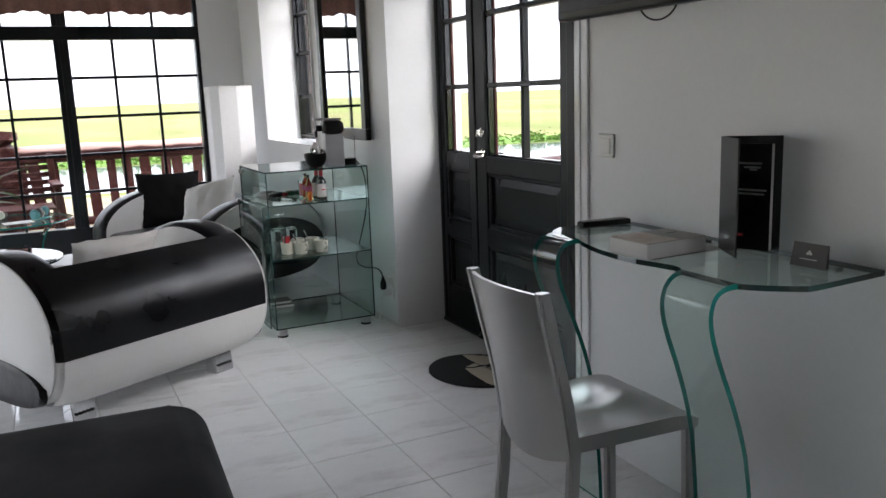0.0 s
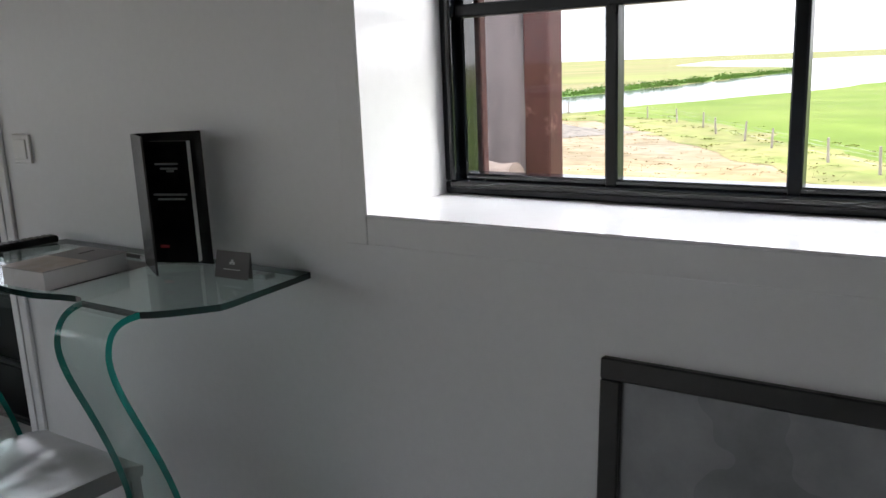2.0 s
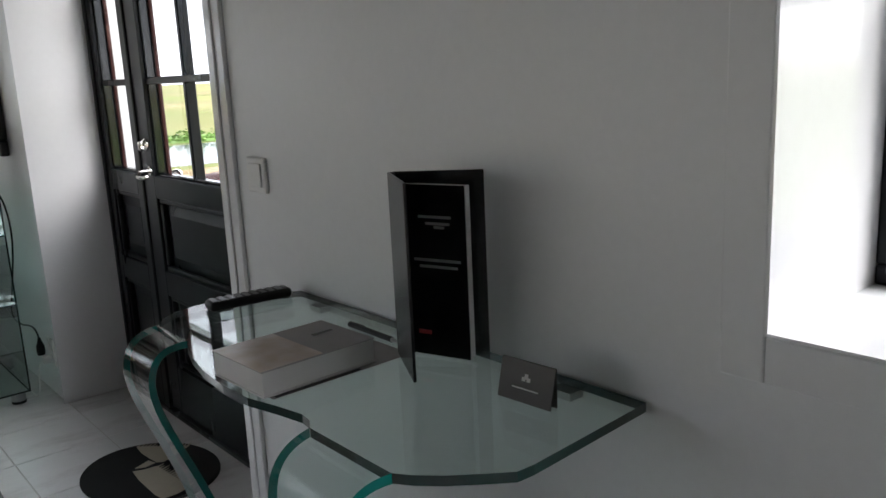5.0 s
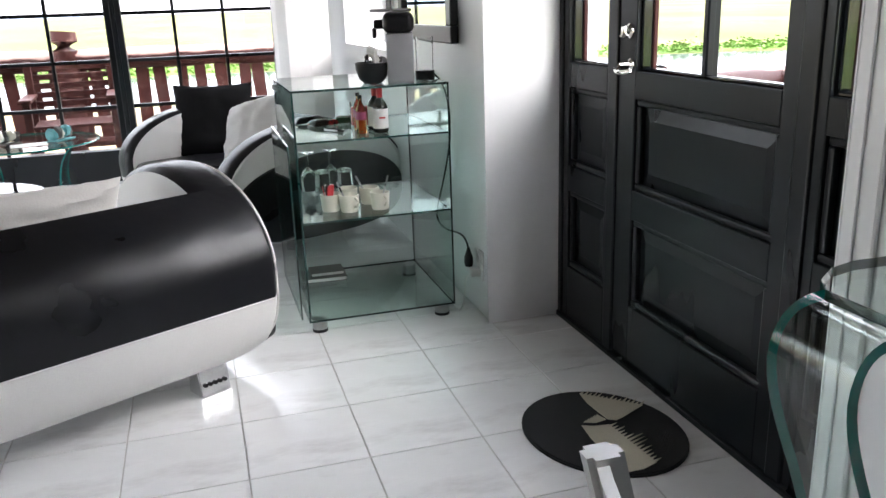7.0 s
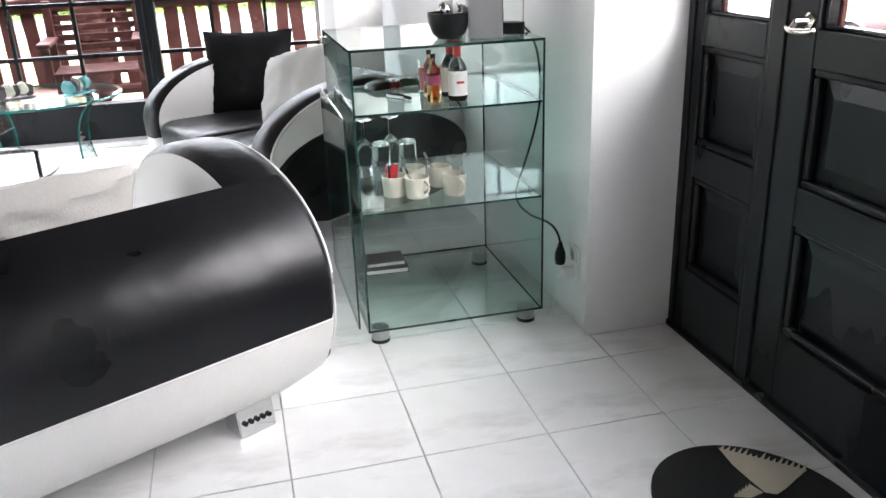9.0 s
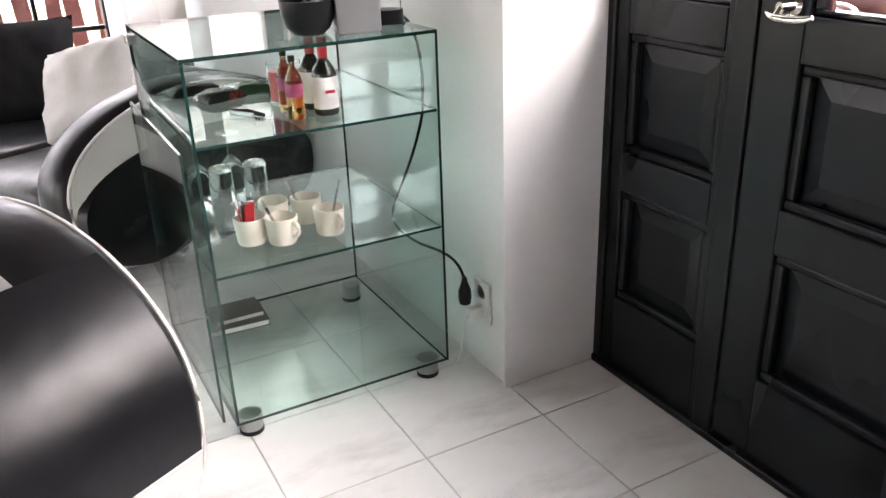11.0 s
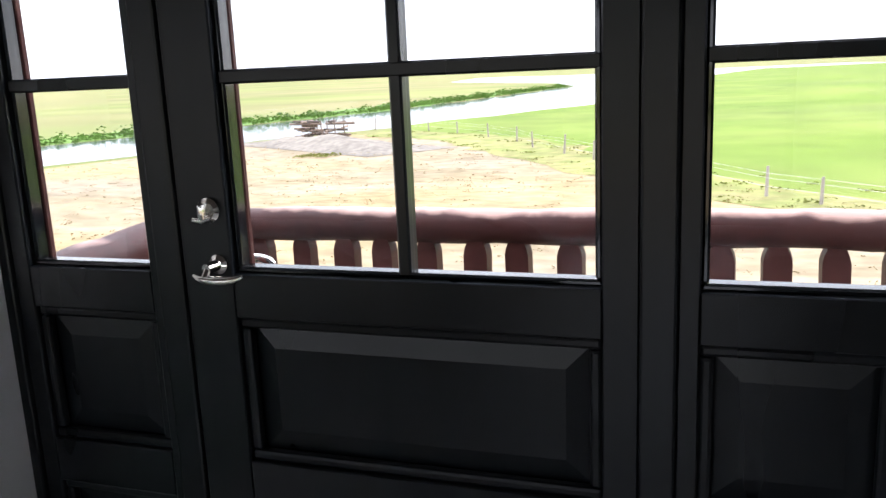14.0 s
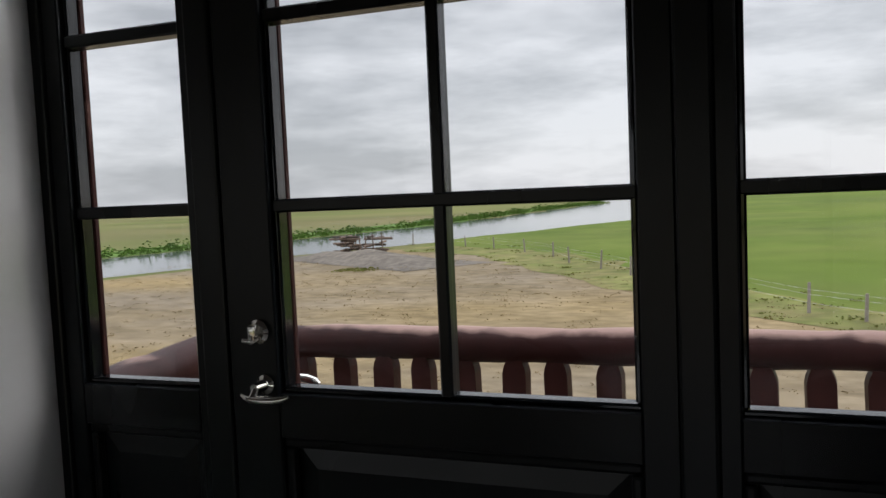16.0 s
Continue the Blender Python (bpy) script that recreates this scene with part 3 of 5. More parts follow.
yard = wavy([(55, 35.5), (61, 32), (62, 25), (52, 13.2), (42, 7), (33, 1.2), (26, -4), (18, -14)], 0.4, 3, 5)
sheet("yard", yard + [(18, -60), (-60, -60), (-60, 46), (-10, 45), (5, 43.5), (28, 41.5), (40, 40), (46, 37.8)], GZ + 0.006, DRY, "dry straw-coloured stony yard", "yard")
sheet("field", wavy([(63, 29), (50, 13.8), (31, 1.2), (24, -4), (17, -14)], 0.3, 3, 6) + [(17, -80), (515, -80)] + wavy([(475, -19), (300, 6), (200, 7), (150, 9), (109, 15.5), (89, 23), (72, 29.5)], 0.6, 5, 7), GZ + 0.014, FIELD, "bright green mown hay field", "field")
sheet("verge", wavy([(60, 29), (54.5, 21), (46.5, 15.5), (37.5, 9.8), (33, 6.4), (28, 2.0), (21.5, -4.5), (14.5, -14)], 0.7, 1.5, 8) + wavy([(18.5, -14), (26, -4), (33.5, 1.4), (43, 7.2), (53.5, 13.6), (60, 20), (66, 29)], 0.7, 2, 9), GZ + 0.022, VERGE, "rough grass verge along the fence", "verge")
bm = bmesh.new()
grid = {}
# a long low ridge of gravel
for i in range(41):
    for j in range(41):
        u, v = -1 + i / 20, -1 + j / 20
        r2 = u * u + v * v
        h = max(0.0, 1 - r2) ** 1.3 * (1.0 + 0.5 * noise.noise(Vector((u * 2.2, v * 2.2, 4)))) + 0.10 * noise.noise(Vector((u * 9, v * 9, 2))) * (r2 < 1)
        grid[i, j] = bm.verts.new((51.3 + 4.9 * u + 2.6 * v, 27.6 + 7.8 * u - 1.9 * v, GZ + 0.03 + 0.62 * h))
for i in range(40):
    for j in range(40):
        bm.faces.new((grid[i, j], grid[i + 1, j], grid[i + 1, j + 1], grid[i, j + 1]))
tagged(part("gravel_mound", bm, GRAVEL, None, "", True), "long low ridge of grey gravel by the river bank", "mound", "", "structure")

verts, faces = [], []
for i in range(61):
    a = radians(96 + 30 * i / 60)
    h = 46 * math.sin(math.pi * i / 60) ** 0.5 * (0.75 + 0.6 * noise.noise(Vector((i * 0.21, 3, 0))))
    for d, z in ((3000, -1), (3300, h), (3600, -1)):
        verts.append((d * math.cos(a), d * math.sin(a), GZ + z))
    if i:
        b = 3 * i
        faces += [(b - 3, b, b + 1, b - 2), (b - 2, b + 1, b + 2, b - 1)]
me = bpy.data.meshes.new("backdrop_hills")
me.from_pydata(verts, [], faces)
me.materials.append(HILL)
tagged(new("backdrop_hills", me), "low hazy blue hills on the far horizon", "hills", "", "structure")

rnd = random.Random(21)


def clumps(name, spots, mat, label, category):
    """Scrub and tufts: many small tilted leaves in one mesh."""
    verts, faces = [], []
    for x, y, r, h, n in spots:
        for _ in range(n):
            a, q = rnd.uniform(0, 6.283), math.sqrt(rnd.random())
            cx, cy = x + r * q * math.cos(a), y + r * q * math.sin(a)
            cz = GZ + 0.05 + h * rnd.random() * (1 - 0.6 * q * q)
            s = r * rnd.uniform(0.10, 0.24)
            t, e = rnd.uniform(0, 3.14), rnd.uniform(0.3, 1.2)
            ux, uy = math.cos(t) * s, math.sin(t) * s
            wx, wy, wz = -math.sin(t) * s * math.cos(e), math.cos(t) * s * math.cos(e), s * math.sin(e) * 0.8
            b = len(verts)
            verts += [(cx - ux, cy - uy, cz), (cx + wx * 0.6, cy + wy * 0.6, cz - wz * 0.4), (cx + ux, cy + uy, cz), (cx + wx, cy + wy, cz + wz)]
            faces.append((b, b + 1, b + 2, b + 3))
    me = bpy.data.meshes.new(name)
    me.from_pydata(verts, [], faces)
    me.materials.append(mat)
    return tagged(new(name, me), label, category, "", "stuff")


spots = []
bank = [(-60, 72), (0, 66), (36, 60), (55, 56.5), (64, 54), (77, 50.5), (88, 47.5), (105, 44), (135, 42), (180, 39.5), (204, 37)]
for (ax, ay), (bx, by) in zip(bank, bank[1:]):
    n = int(math.hypot(bx - ax, by - ay) / 0.5)
    for i in range(n):
        t = (i + rnd.random()) / n
        spots.append((ax + (bx - ax) * t + rnd.uniform(-1, 1), ay + (by - ay) * t + rnd.uniform(-0.5, 6) * rnd.random(), rnd.uniform(0.5, 1.5), rnd.uniform(0.35, 1.2), 30))
edge = wavy([(-150, 77), (0, 66), (36, 60), (55, 56.5), (64, 54), (77, 50.5), (88, 47.5), (105, 44), (135, 42), (180, 39.5), (207, 36.8)], 1.0, 5, 12)
verts, faces = [], []
for i, (x, y) in enumerate(edge):
    deep = (9.0 + rnd.uniform(-1.5, 1.5)) * min(1.0, (212 - x) / 40)
    verts += [(x, y, GZ + 0.016), (x + deep * 0.25, y + deep, GZ + 0.016)]
    if i:
        faces.append((2 * i - 2, 2 * i, 2 * i + 1, 2 * i - 1))
me = bpy.data.meshes.new("river_bank")
me.from_pydata(verts, [], faces)
me.materials.append(SHRUB)
tagged(new("river_bank", me), "green overgrown river bank", "bank", "", "structure")
clumps("scrub", spots, SHRUB, "low green willow scrub along the river bank", "scrub")
spots = []
for i in range(150):
    t = rnd.random()
    ax, ay = (66, 31) if t > 0.75 else (50, 14)
    x, y = 18 + 48 * t, -14 + 45 * t
    pts = [(17, -14), (24.5, -4), (31.5, 1.4), (41, 7.2), (51, 13.6), (58, 20), (67, 31)]
    k = min(int(t * 6), 5)
    u = t * 6 - k
    x, y = pts[k][0] + (pts[k + 1][0] - pts[k][0]) * u, pts[k][1] + (pts[k + 1][1] - pts[k][1]) * u
    q = rnd.choice((0.0, 0.0, -2.6, -3.4, 2.2)) * (1 if t > 0.25 else 0.5)
    spots.append((x + q + rnd.uniform(-0.9, 0.9), y - q * 0.55 + rnd.uniform(-0.8, 0.8), rnd.uniform(0.2, 0.5), rnd.uniform(0.01, 0.06), 12))
for i in range(34):
    spots.append((44.4 + rnd.uniform(-0.8, 0.8), 25.0 + rnd.uniform(-1.1, 1.1), 0.4, 0.12, 12))
clumps("grass_tufts", spots, TUFT, "tall rough grass tufts along the fence", "grass")

spots = []
for i in range(4200):
    x, y = rnd.uniform(9, 60), rnd.uniform(-6, 42)
    if x < 20 + 1.35 * (y + 6) * 0.75 + 4:
        spots.append((x, y, rnd.uniform(0.06, 0.26), rnd.uniform(0.01, 0.04), 6))
STRAW = material("loose_straw", (0.27, 0.205, 0.11), 0.95, spec=0.05, vary=0.4, grain=3.0)
clumps("straw", spots, STRAW, "loose dry straw and stubble on the yard", "straw")

fence = thing("fence", "weathered wooden post and wire field fence", "fence")
fpts = [(66, 30.5), (64, 25), (60.5, 21.5), (56.5, 18), (52.3, 15), (48.2, 13.1), (44.5, 10.6), (41.3, 8.6), (39.4, 7.3), (36.4, 5.4), (33.2, 3.2), (29.8, 1.3), (28.2, -0.2), (26.4, -1.8), (23.6, -4.4), (20, -8.5), (17, -13)]
for i, (x, y) in enumerate(fpts):
    h = 0.85 + 0.2 * rnd.random()
    lx, ly = rnd.uniform(-0.08, 0.08), rnd.uniform(-0.08, 0.08)
    part("post", tube([(x, y, GZ), (x + lx, y + ly, GZ + h)], 0.055, 7, taper=(1.1, 0.9)), FENCE_WOOD, fence)
for h in (0.45, 0.8, 1.0):
    part("wire", tube([(x, y, GZ + h * 0.8) for x, y in fpts], 0.004, 4), STEEL, fence)

stack = thing("timber_stack", "stack of dark old timber posts and crates beside the river", "timber")
for i in range(44):
    x, y = 57.6 + rnd.uniform(-0.5, 0.5), 31.3 + rnd.uniform(-1.7, 1.7)
    z = GZ + 0.15 + 0.17 * rnd.randint(0, 7 if abs(y - 31.3) > 0.8 else 3)
    a = rnd.choice((0.05, 1.5)) + rnd.uniform(-0.15, 0.15)
    q = rnd.uniform(0.6, 1.3)
    part("log", tube([(x - q * math.cos(a), y - q * math.sin(a), z), (x + q * math.cos(a), y + q * math.sin(a), z + rnd.uniform(-0.05, 0.05))], 0.085, 7), TIMBER, stack)
for i in range(5):
    x, y = 57.2 + rnd.uniform(-0.4, 0.4), 29.3 + i * 0.6
    part("stake", tube([(x, y, GZ), (x + 0.1, y + 0.1, GZ + 1.3 + 0.5 * rnd.random())], 0.05, 6), TIMBER, stack)

# outside deck
deck = thing("deck", "worn red-brown boarded verandah deck", "deck", kind="structure")
for i in range(12):
    x = WO + 0.004 + i * 0.142
    part("plank", boxed(x, x + 0.136, 1.2, 8.29, -0.07, -0.03, bevel=0.004, seg=1), DECK, deck)
for i in range(13):
    y = FO + 0.004 + i * 0.142
    part("plank", boxed(-3.4, WO + 1.7, y, y + 0.136, -0.07, -0.03, bevel=0.004, seg=1), DECK, deck)
bm = bmesh.new()
for x, y in ((3.6, 1.4), (3.6, 5.0), (3.8, 10.0), (0, 10.0), (-3.3, 10.0)):
    box(bm, x - 0.1, x + 0.1, y - 0.1, y + 0.1, GZ, -0.07)
part("support_post", bm, LOG, deck)


def rough_log(p, q, r, bumpy=0.1, seed=0, n=14, seg=12):
    rr = random.Random(seed)
    pts, tap = [], []
    for i in range(n + 1):
        t = i / n
        v = Vector(p).lerp(Vector(q), t)
        w = 0.06 * r
        pts.append((v.x + rr.uniform(-w, w), v.y + rr.uniform(-w, w), v.z + rr.uniform(-w, w)))
        tap.append(1 + rr.uniform(-bumpy, bumpy) * 0.6)
    return tube(pts, r, seg, taper=tap)


def baluster(parent, x, y, along_y, w, z0, z1, lean):
    """A flat split-log paling with worn, sloping shoulders."""
    t = 0.028
    o = [(-w, z0), (w, z0), (w * 1.02, z1 - 0.055), (w * 0.90, z1 - 0.032), (w * 0.70, z1 - 0.012), (w * 0.66, z1), (-w * 0.66, z1), (-w * 0.70, z1 - 0.012), (-w * 0.90, z1 - 0.032), (-w * 1.02, z1 - 0.055)]
    bm = bmesh.new()
    a = [bm.verts.new((u + lean * (z - z0), -t, z)) for u, z in o]
    b = [bm.verts.new((u * 0.9 + lean * (z - z0), t, z)) for u, z in o]
    bm.faces.new(a)
    bm.faces.new(b)
    for i in range(len(o)):
        bm.faces.new((a[i], a[(i + 1) % len(o)], b[(i + 1) % len(o)], b[i]))
    bmesh.ops.recalc_face_normals(bm, faces=bm.faces)
    part("baluster", bm, LOG, parent, at=pose(x, y, 0, 0, 0, 90 if along_y else 0))


RX = 3.6
HANDRAIL = material("pale_topped_stained_log", (0.032, 0.011, 0.010), 0.5, spec=0.12, vary=0.35, grain=14, bump=0.3, big=2.5)
# mixes in a paler tone above a set height, its edge broken by noise
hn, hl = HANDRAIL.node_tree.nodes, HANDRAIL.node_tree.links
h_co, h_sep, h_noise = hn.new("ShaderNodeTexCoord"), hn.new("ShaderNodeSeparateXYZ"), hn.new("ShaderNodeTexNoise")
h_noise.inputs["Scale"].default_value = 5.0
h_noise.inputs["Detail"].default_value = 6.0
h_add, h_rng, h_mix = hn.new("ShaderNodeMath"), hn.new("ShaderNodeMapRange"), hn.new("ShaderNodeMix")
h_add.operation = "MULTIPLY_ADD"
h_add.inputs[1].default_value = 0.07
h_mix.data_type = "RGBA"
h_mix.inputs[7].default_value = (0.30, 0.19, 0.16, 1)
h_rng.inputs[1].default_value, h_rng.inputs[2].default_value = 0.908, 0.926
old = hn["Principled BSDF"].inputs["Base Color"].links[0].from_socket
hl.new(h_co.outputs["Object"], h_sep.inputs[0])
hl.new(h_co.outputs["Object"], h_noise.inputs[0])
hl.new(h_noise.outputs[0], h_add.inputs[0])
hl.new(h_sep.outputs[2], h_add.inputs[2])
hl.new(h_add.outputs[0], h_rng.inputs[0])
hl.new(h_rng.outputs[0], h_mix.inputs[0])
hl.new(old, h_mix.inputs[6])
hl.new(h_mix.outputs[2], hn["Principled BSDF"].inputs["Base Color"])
rail = thing("railing", "red-brown stained log railing with flat palings", "railing")
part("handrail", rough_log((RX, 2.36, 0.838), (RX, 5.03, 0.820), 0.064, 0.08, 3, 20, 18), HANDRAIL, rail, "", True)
part("rail_end", rough_log((RX, 1.75, 0.818), (RX, 2.37, 0.832), 0.095, 0.05, 44, 7, 18), LOG_PALE, rail, "pale worn end of the handrail", True)
part("bottom_rail", rough_log((RX, 1.95, 0.14), (RX, 5.03, 0.14), 0.05, 0.1, 4), LOG, rail)
for i in range(18):
    baluster(rail, RX + rnd.uniform(-0.008, 0.008), 2.061 + i * 0.1713 + rnd.uniform(-0.006, 0.006), True, 0.043 + rnd.uniform(-0.004, 0.006), 0.12, 0.786, rnd.uniform(-0.03, 0.03))
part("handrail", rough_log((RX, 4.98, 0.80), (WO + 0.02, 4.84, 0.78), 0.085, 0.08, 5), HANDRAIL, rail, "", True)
for i in range(7):
    baluster(rail, WO + 0.2 + i * 0.172, 4.87 + i * 0.018, False, 0.045, 0.12, 0.75, rnd.uniform(-0.03, 0.03))

NY = 9.85
rail = thing("railing", "red-brown stained log railing with split palings", "railing")
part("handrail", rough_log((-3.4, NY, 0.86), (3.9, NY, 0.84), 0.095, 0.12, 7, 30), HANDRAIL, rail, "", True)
part("bottom_rail", rough_log((-3.4, NY, 0.10), (3.9, NY, 0.10), 0.05, 0.1, 8), LOG, rail)
for i in range(38):
    baluster(rail, -3.178 + i * 0.185 + rnd.uniform(-0.015, 0.015), NY, False, 0.046 + rnd.uniform(-0.006, 0.012), 0.08, 0.80, rnd.uniform(-0.07, 0.07))
for x in (-0.33, -3.0, 3.2):
    part("post", rough_log((x, NY - 0.02, -0.05), (x + 0.03, NY - 0.02, 1.11), 0.12, 0.1, 9 + int(x)), LOG, rail, "", True)

post = thing("verandah_post", "weathered grey log post with a red-brown plank", "post")
part("log", rough_log((3.80, 1.90, -0.05), (3.84, 1.92, 2.75), 0.118, 0.17, 31, 12, 18), LOG_GREY, post, "", True)
part("plank", boxed(3.76, 3.90, 1.672, 1.796, -0.05, 2.75, bevel=0.012), LOG, post)


def garden_chair(at):
    c = thing("garden_chair", "dark brown slatted wooden garden armchair on the deck", "chair", at, "garden chairs")
    for i in range(6):
        z = 0.42 + i * 0.075
        part("back_slat", boxed(-0.30, 0.30, 0.21 + i * 0.012, 0.23 + i * 0.012, z, z + 0.05, bevel=0.004, seg=1), LOG, c)
    for s in (-1, 1):
        part("back_post", boxed(s * 0.33 - 0.03, s * 0.33 + 0.03, 0.21, 0.27, -0.03, 0.88, bevel=0.005, seg=1), LOG, c)
        part("front_leg", boxed(s * 0.33 - 0.03, s * 0.33 + 0.03, -0.30, -0.24, -0.03, 0.58, bevel=0.005, seg=1), LOG, c)
        part("armrest", boxed(s * 0.33 - 0.05, s * 0.33 + 0.05, -0.36, 0.26, 0.58, 0.61, bevel=0.006, seg=1), LOG, c)
    for i in range(6):
        y = -0.30 + i * 0.085
        part("seat_slat", boxed(-0.30, 0.30, y, y + 0.07, 0.36, 0.385, bevel=0.004, seg=1), LOG, c)
    return c


garden_chair(pose(-0.22, 9.15, 0, 0, 0, 4))
garden_chair(pose(-1.25, 9.1, 0, 0, 0, -70))

# roof overhang outside the tall windows is not seen; a pleated valance hangs in front of the top lights
bm = bmesh.new()
cols = []
n = 150
for i in range(n + 1):
    x = X0 + 0.05 + (1.40 - X0 - 0.05) * i / n
    y = FY - 0.02 + 0.016 * math.sin(i * 1.15) + 0.008 * math.sin(i * 0.37)
    lo = 2.135 + 0.014 * math.sin(i * 0.55) + 0.008 * math.sin(i * 1.7)
    cols.append((bm.verts.new((x, y, lo)), bm.verts.new((x, y * 0.9985, 2.5)), bm.verts.new((x, y + 0.006, lo)), bm.verts.new((x, y * 0.9985 + 0.006, 2.5))))
for a, b in zip(cols, cols[1:]):
    bm.faces.new((a[0], b[0], b[1], a[1]))
    bm.faces.new((a[2], a[3], b[3], b[2]))
    bm.faces.new((a[0], a[2], b[2], b[0]))
bmesh.ops.recalc_face_normals(bm, faces=bm.faces)
tagged(part("valance", bm, VALANCE, None, "", True), "brown pleated fabric valance over the tall windows", "curtain")


# ---- sofas ----
def ellipse(a, b, ang, cz):
    """A point of an oval that is fuller in its lower half."""
    c, s = math.cos(ang), math.sin(ang)
    if s >= 0:
        return a * c, cz + b * s
    e = 0.66
    return a * math.copysign(abs(c) ** e, c), cz - b * abs(s) ** e


def angles(seg):
    """Angles round the oval, with one on each side exactly at the black and white seam."""
    low = math.asin(((SZ - SEAM) / SB) ** (1 / 0.66))
    out = [2 * math.pi * i / seg for i in range(seg)]
    for target in (math.pi + low, 2 * math.pi - low):
        k = min(range(seg), key=lambda i: abs(out[i] - target))
        out[k] = target
    return out


SA, SB, SZ, SEAM = 0.46, 0.325, 0.415, 0.332


def arm(parent, x_in, x_out, disc, label=""):
    """A thick oval side with a rounded rim: black above, white below, and a pale cheek."""
    bm = bmesh.new()
    seg, s = 56, (1 if x_out > x_in else -1)
    prof = [(x_in, 0.93), (x_in + s * 0.02, 0.985), (x_in + s * 0.05, 1.0), (x_out - s * 0.05, 1.0), (x_out - s * 0.022, 0.985), (x_out - s * 0.004, 0.945)]
    rings = [[bm.verts.new((x, *ellipse(SA * k, SB * k, w, SZ))) for w in angles(seg)] for x, k in prof]
    for a, b in zip(rings, rings[1:]):
        for i in range(seg):
            f = bm.faces.new((a[i], a[(i + 1) % seg], b[(i + 1) % seg], b[i]))
            f.material_index = 0 if f.calc_center_median().z > SEAM else 1
    bm.faces.new(rings[0]).material_index = 1
    bmesh.ops.recalc_face_normals(bm, faces=bm.faces)
    body = part("arm", bm, (LEATHER, LEATHER_W), parent, label, True)
    bm = bmesh.new()
    prof = [(x_out - s * 0.004, 0.945), (x_out + s * 0.012, 0.86), (x_out + s * 0.024, 0.6), (x_out + s * 0.03, 0.3)]
    rings = [[bm.verts.new((x, *ellipse(SA * k, SB * k, 2 * math.pi * i / seg, SZ))) for i in range(seg)] for x, k in prof]
    for a, b in zip(rings, rings[1:]):
        for i in range(seg):
            bm.faces.new((a[i], a[(i + 1) % seg], b[(i + 1) % seg], b[i]))
    bm.faces.new(rings[-1])
    bmesh.ops.recalc_face_normals(bm, faces=bm.faces)
    part("cheek", bm, LEATHER_W, body, "white leather outer cheek", True)
    bm = bmesh.new()
    a2, b2, z2 = disc
    prof = [(x_out + s * 0.004, 1.0), (x_out + s * 0.032, 0.965), (x_out + s * 0.042, 0.7), (x_out + s * 0.046, 0.3)]
    rings = [[bm.verts.new((x, *ellipse(a2 * k, b2 * k, 2 * math.pi * i / seg, z2))) for i in range(seg)] for x, k in prof]
    for a, b in zip(rings, rings[1:]):
        for i in range(seg):
            bm.faces.new((a[i], a[(i + 1) % seg], b[(i + 1) % seg], b[i]))
    bm.faces.new(rings[-1])
    bmesh.ops.recalc_face_normals(bm, faces=bm.faces)
    part("cheek_disc", bm, LEATHER, body, "black leather disc", True)
    pts = [(x_out - s * 0.002, *ellipse(SA * 0.945, SB * 0.945, 2 * math.pi * i / 60, SZ)) for i in range(60)]
    part("piping", tube(pts, 0.006, 6, closed=True), PIPING, body, "white piping", True)
    return body


def chrome_leg(parent, x, y):
    bm = bmesh.new()
    o = [(-0.035, 0.0), (0.05, 0.0), (0.05, 0.018), (0.035, 0.115), (-0.02, 0.115)]
    a = [bm.verts.new((x - 0.055, y + u, z)) for u, z in o]
    b = [bm.verts.new((x + 0.055, y + u, z)) for u, z in o]
    bm.faces.new(a)
    bm.faces.new(b)
    for i in range(len(o)):
        bm.faces.new((a[i], a[(i + 1) % len(o)], b[(i + 1) % len(o)], b[i]))
    bmesh.ops.recalc_face_normals(bm, faces=bm.faces)
    bmesh.ops.bevel(bm, geom=list(bm.edges), offset=0.004, segments=2, affect="EDGES")
    leg = part("leg", bm, CHROME, parent, "chrome wedge foot with round holes")
    for i in range(5):
        ring = lathe([(0.0, -0.002), (0.0072, -0.002), (0.0072, 0.003), (0.0058, 0.003), (0.0052, 0.0)], 12)
        side = 1 if y > 0 else -1
        bmesh.ops.transform(ring, matrix=pose(x - 0.036 + i * 0.018, y + (0.051 if side > 0 else -0.033), 0.042, -90 * side + (0 if side > 0 else -10), 0, 0), verts=ring.verts)
        part("hole", ring, BLACK_SATIN, leg)


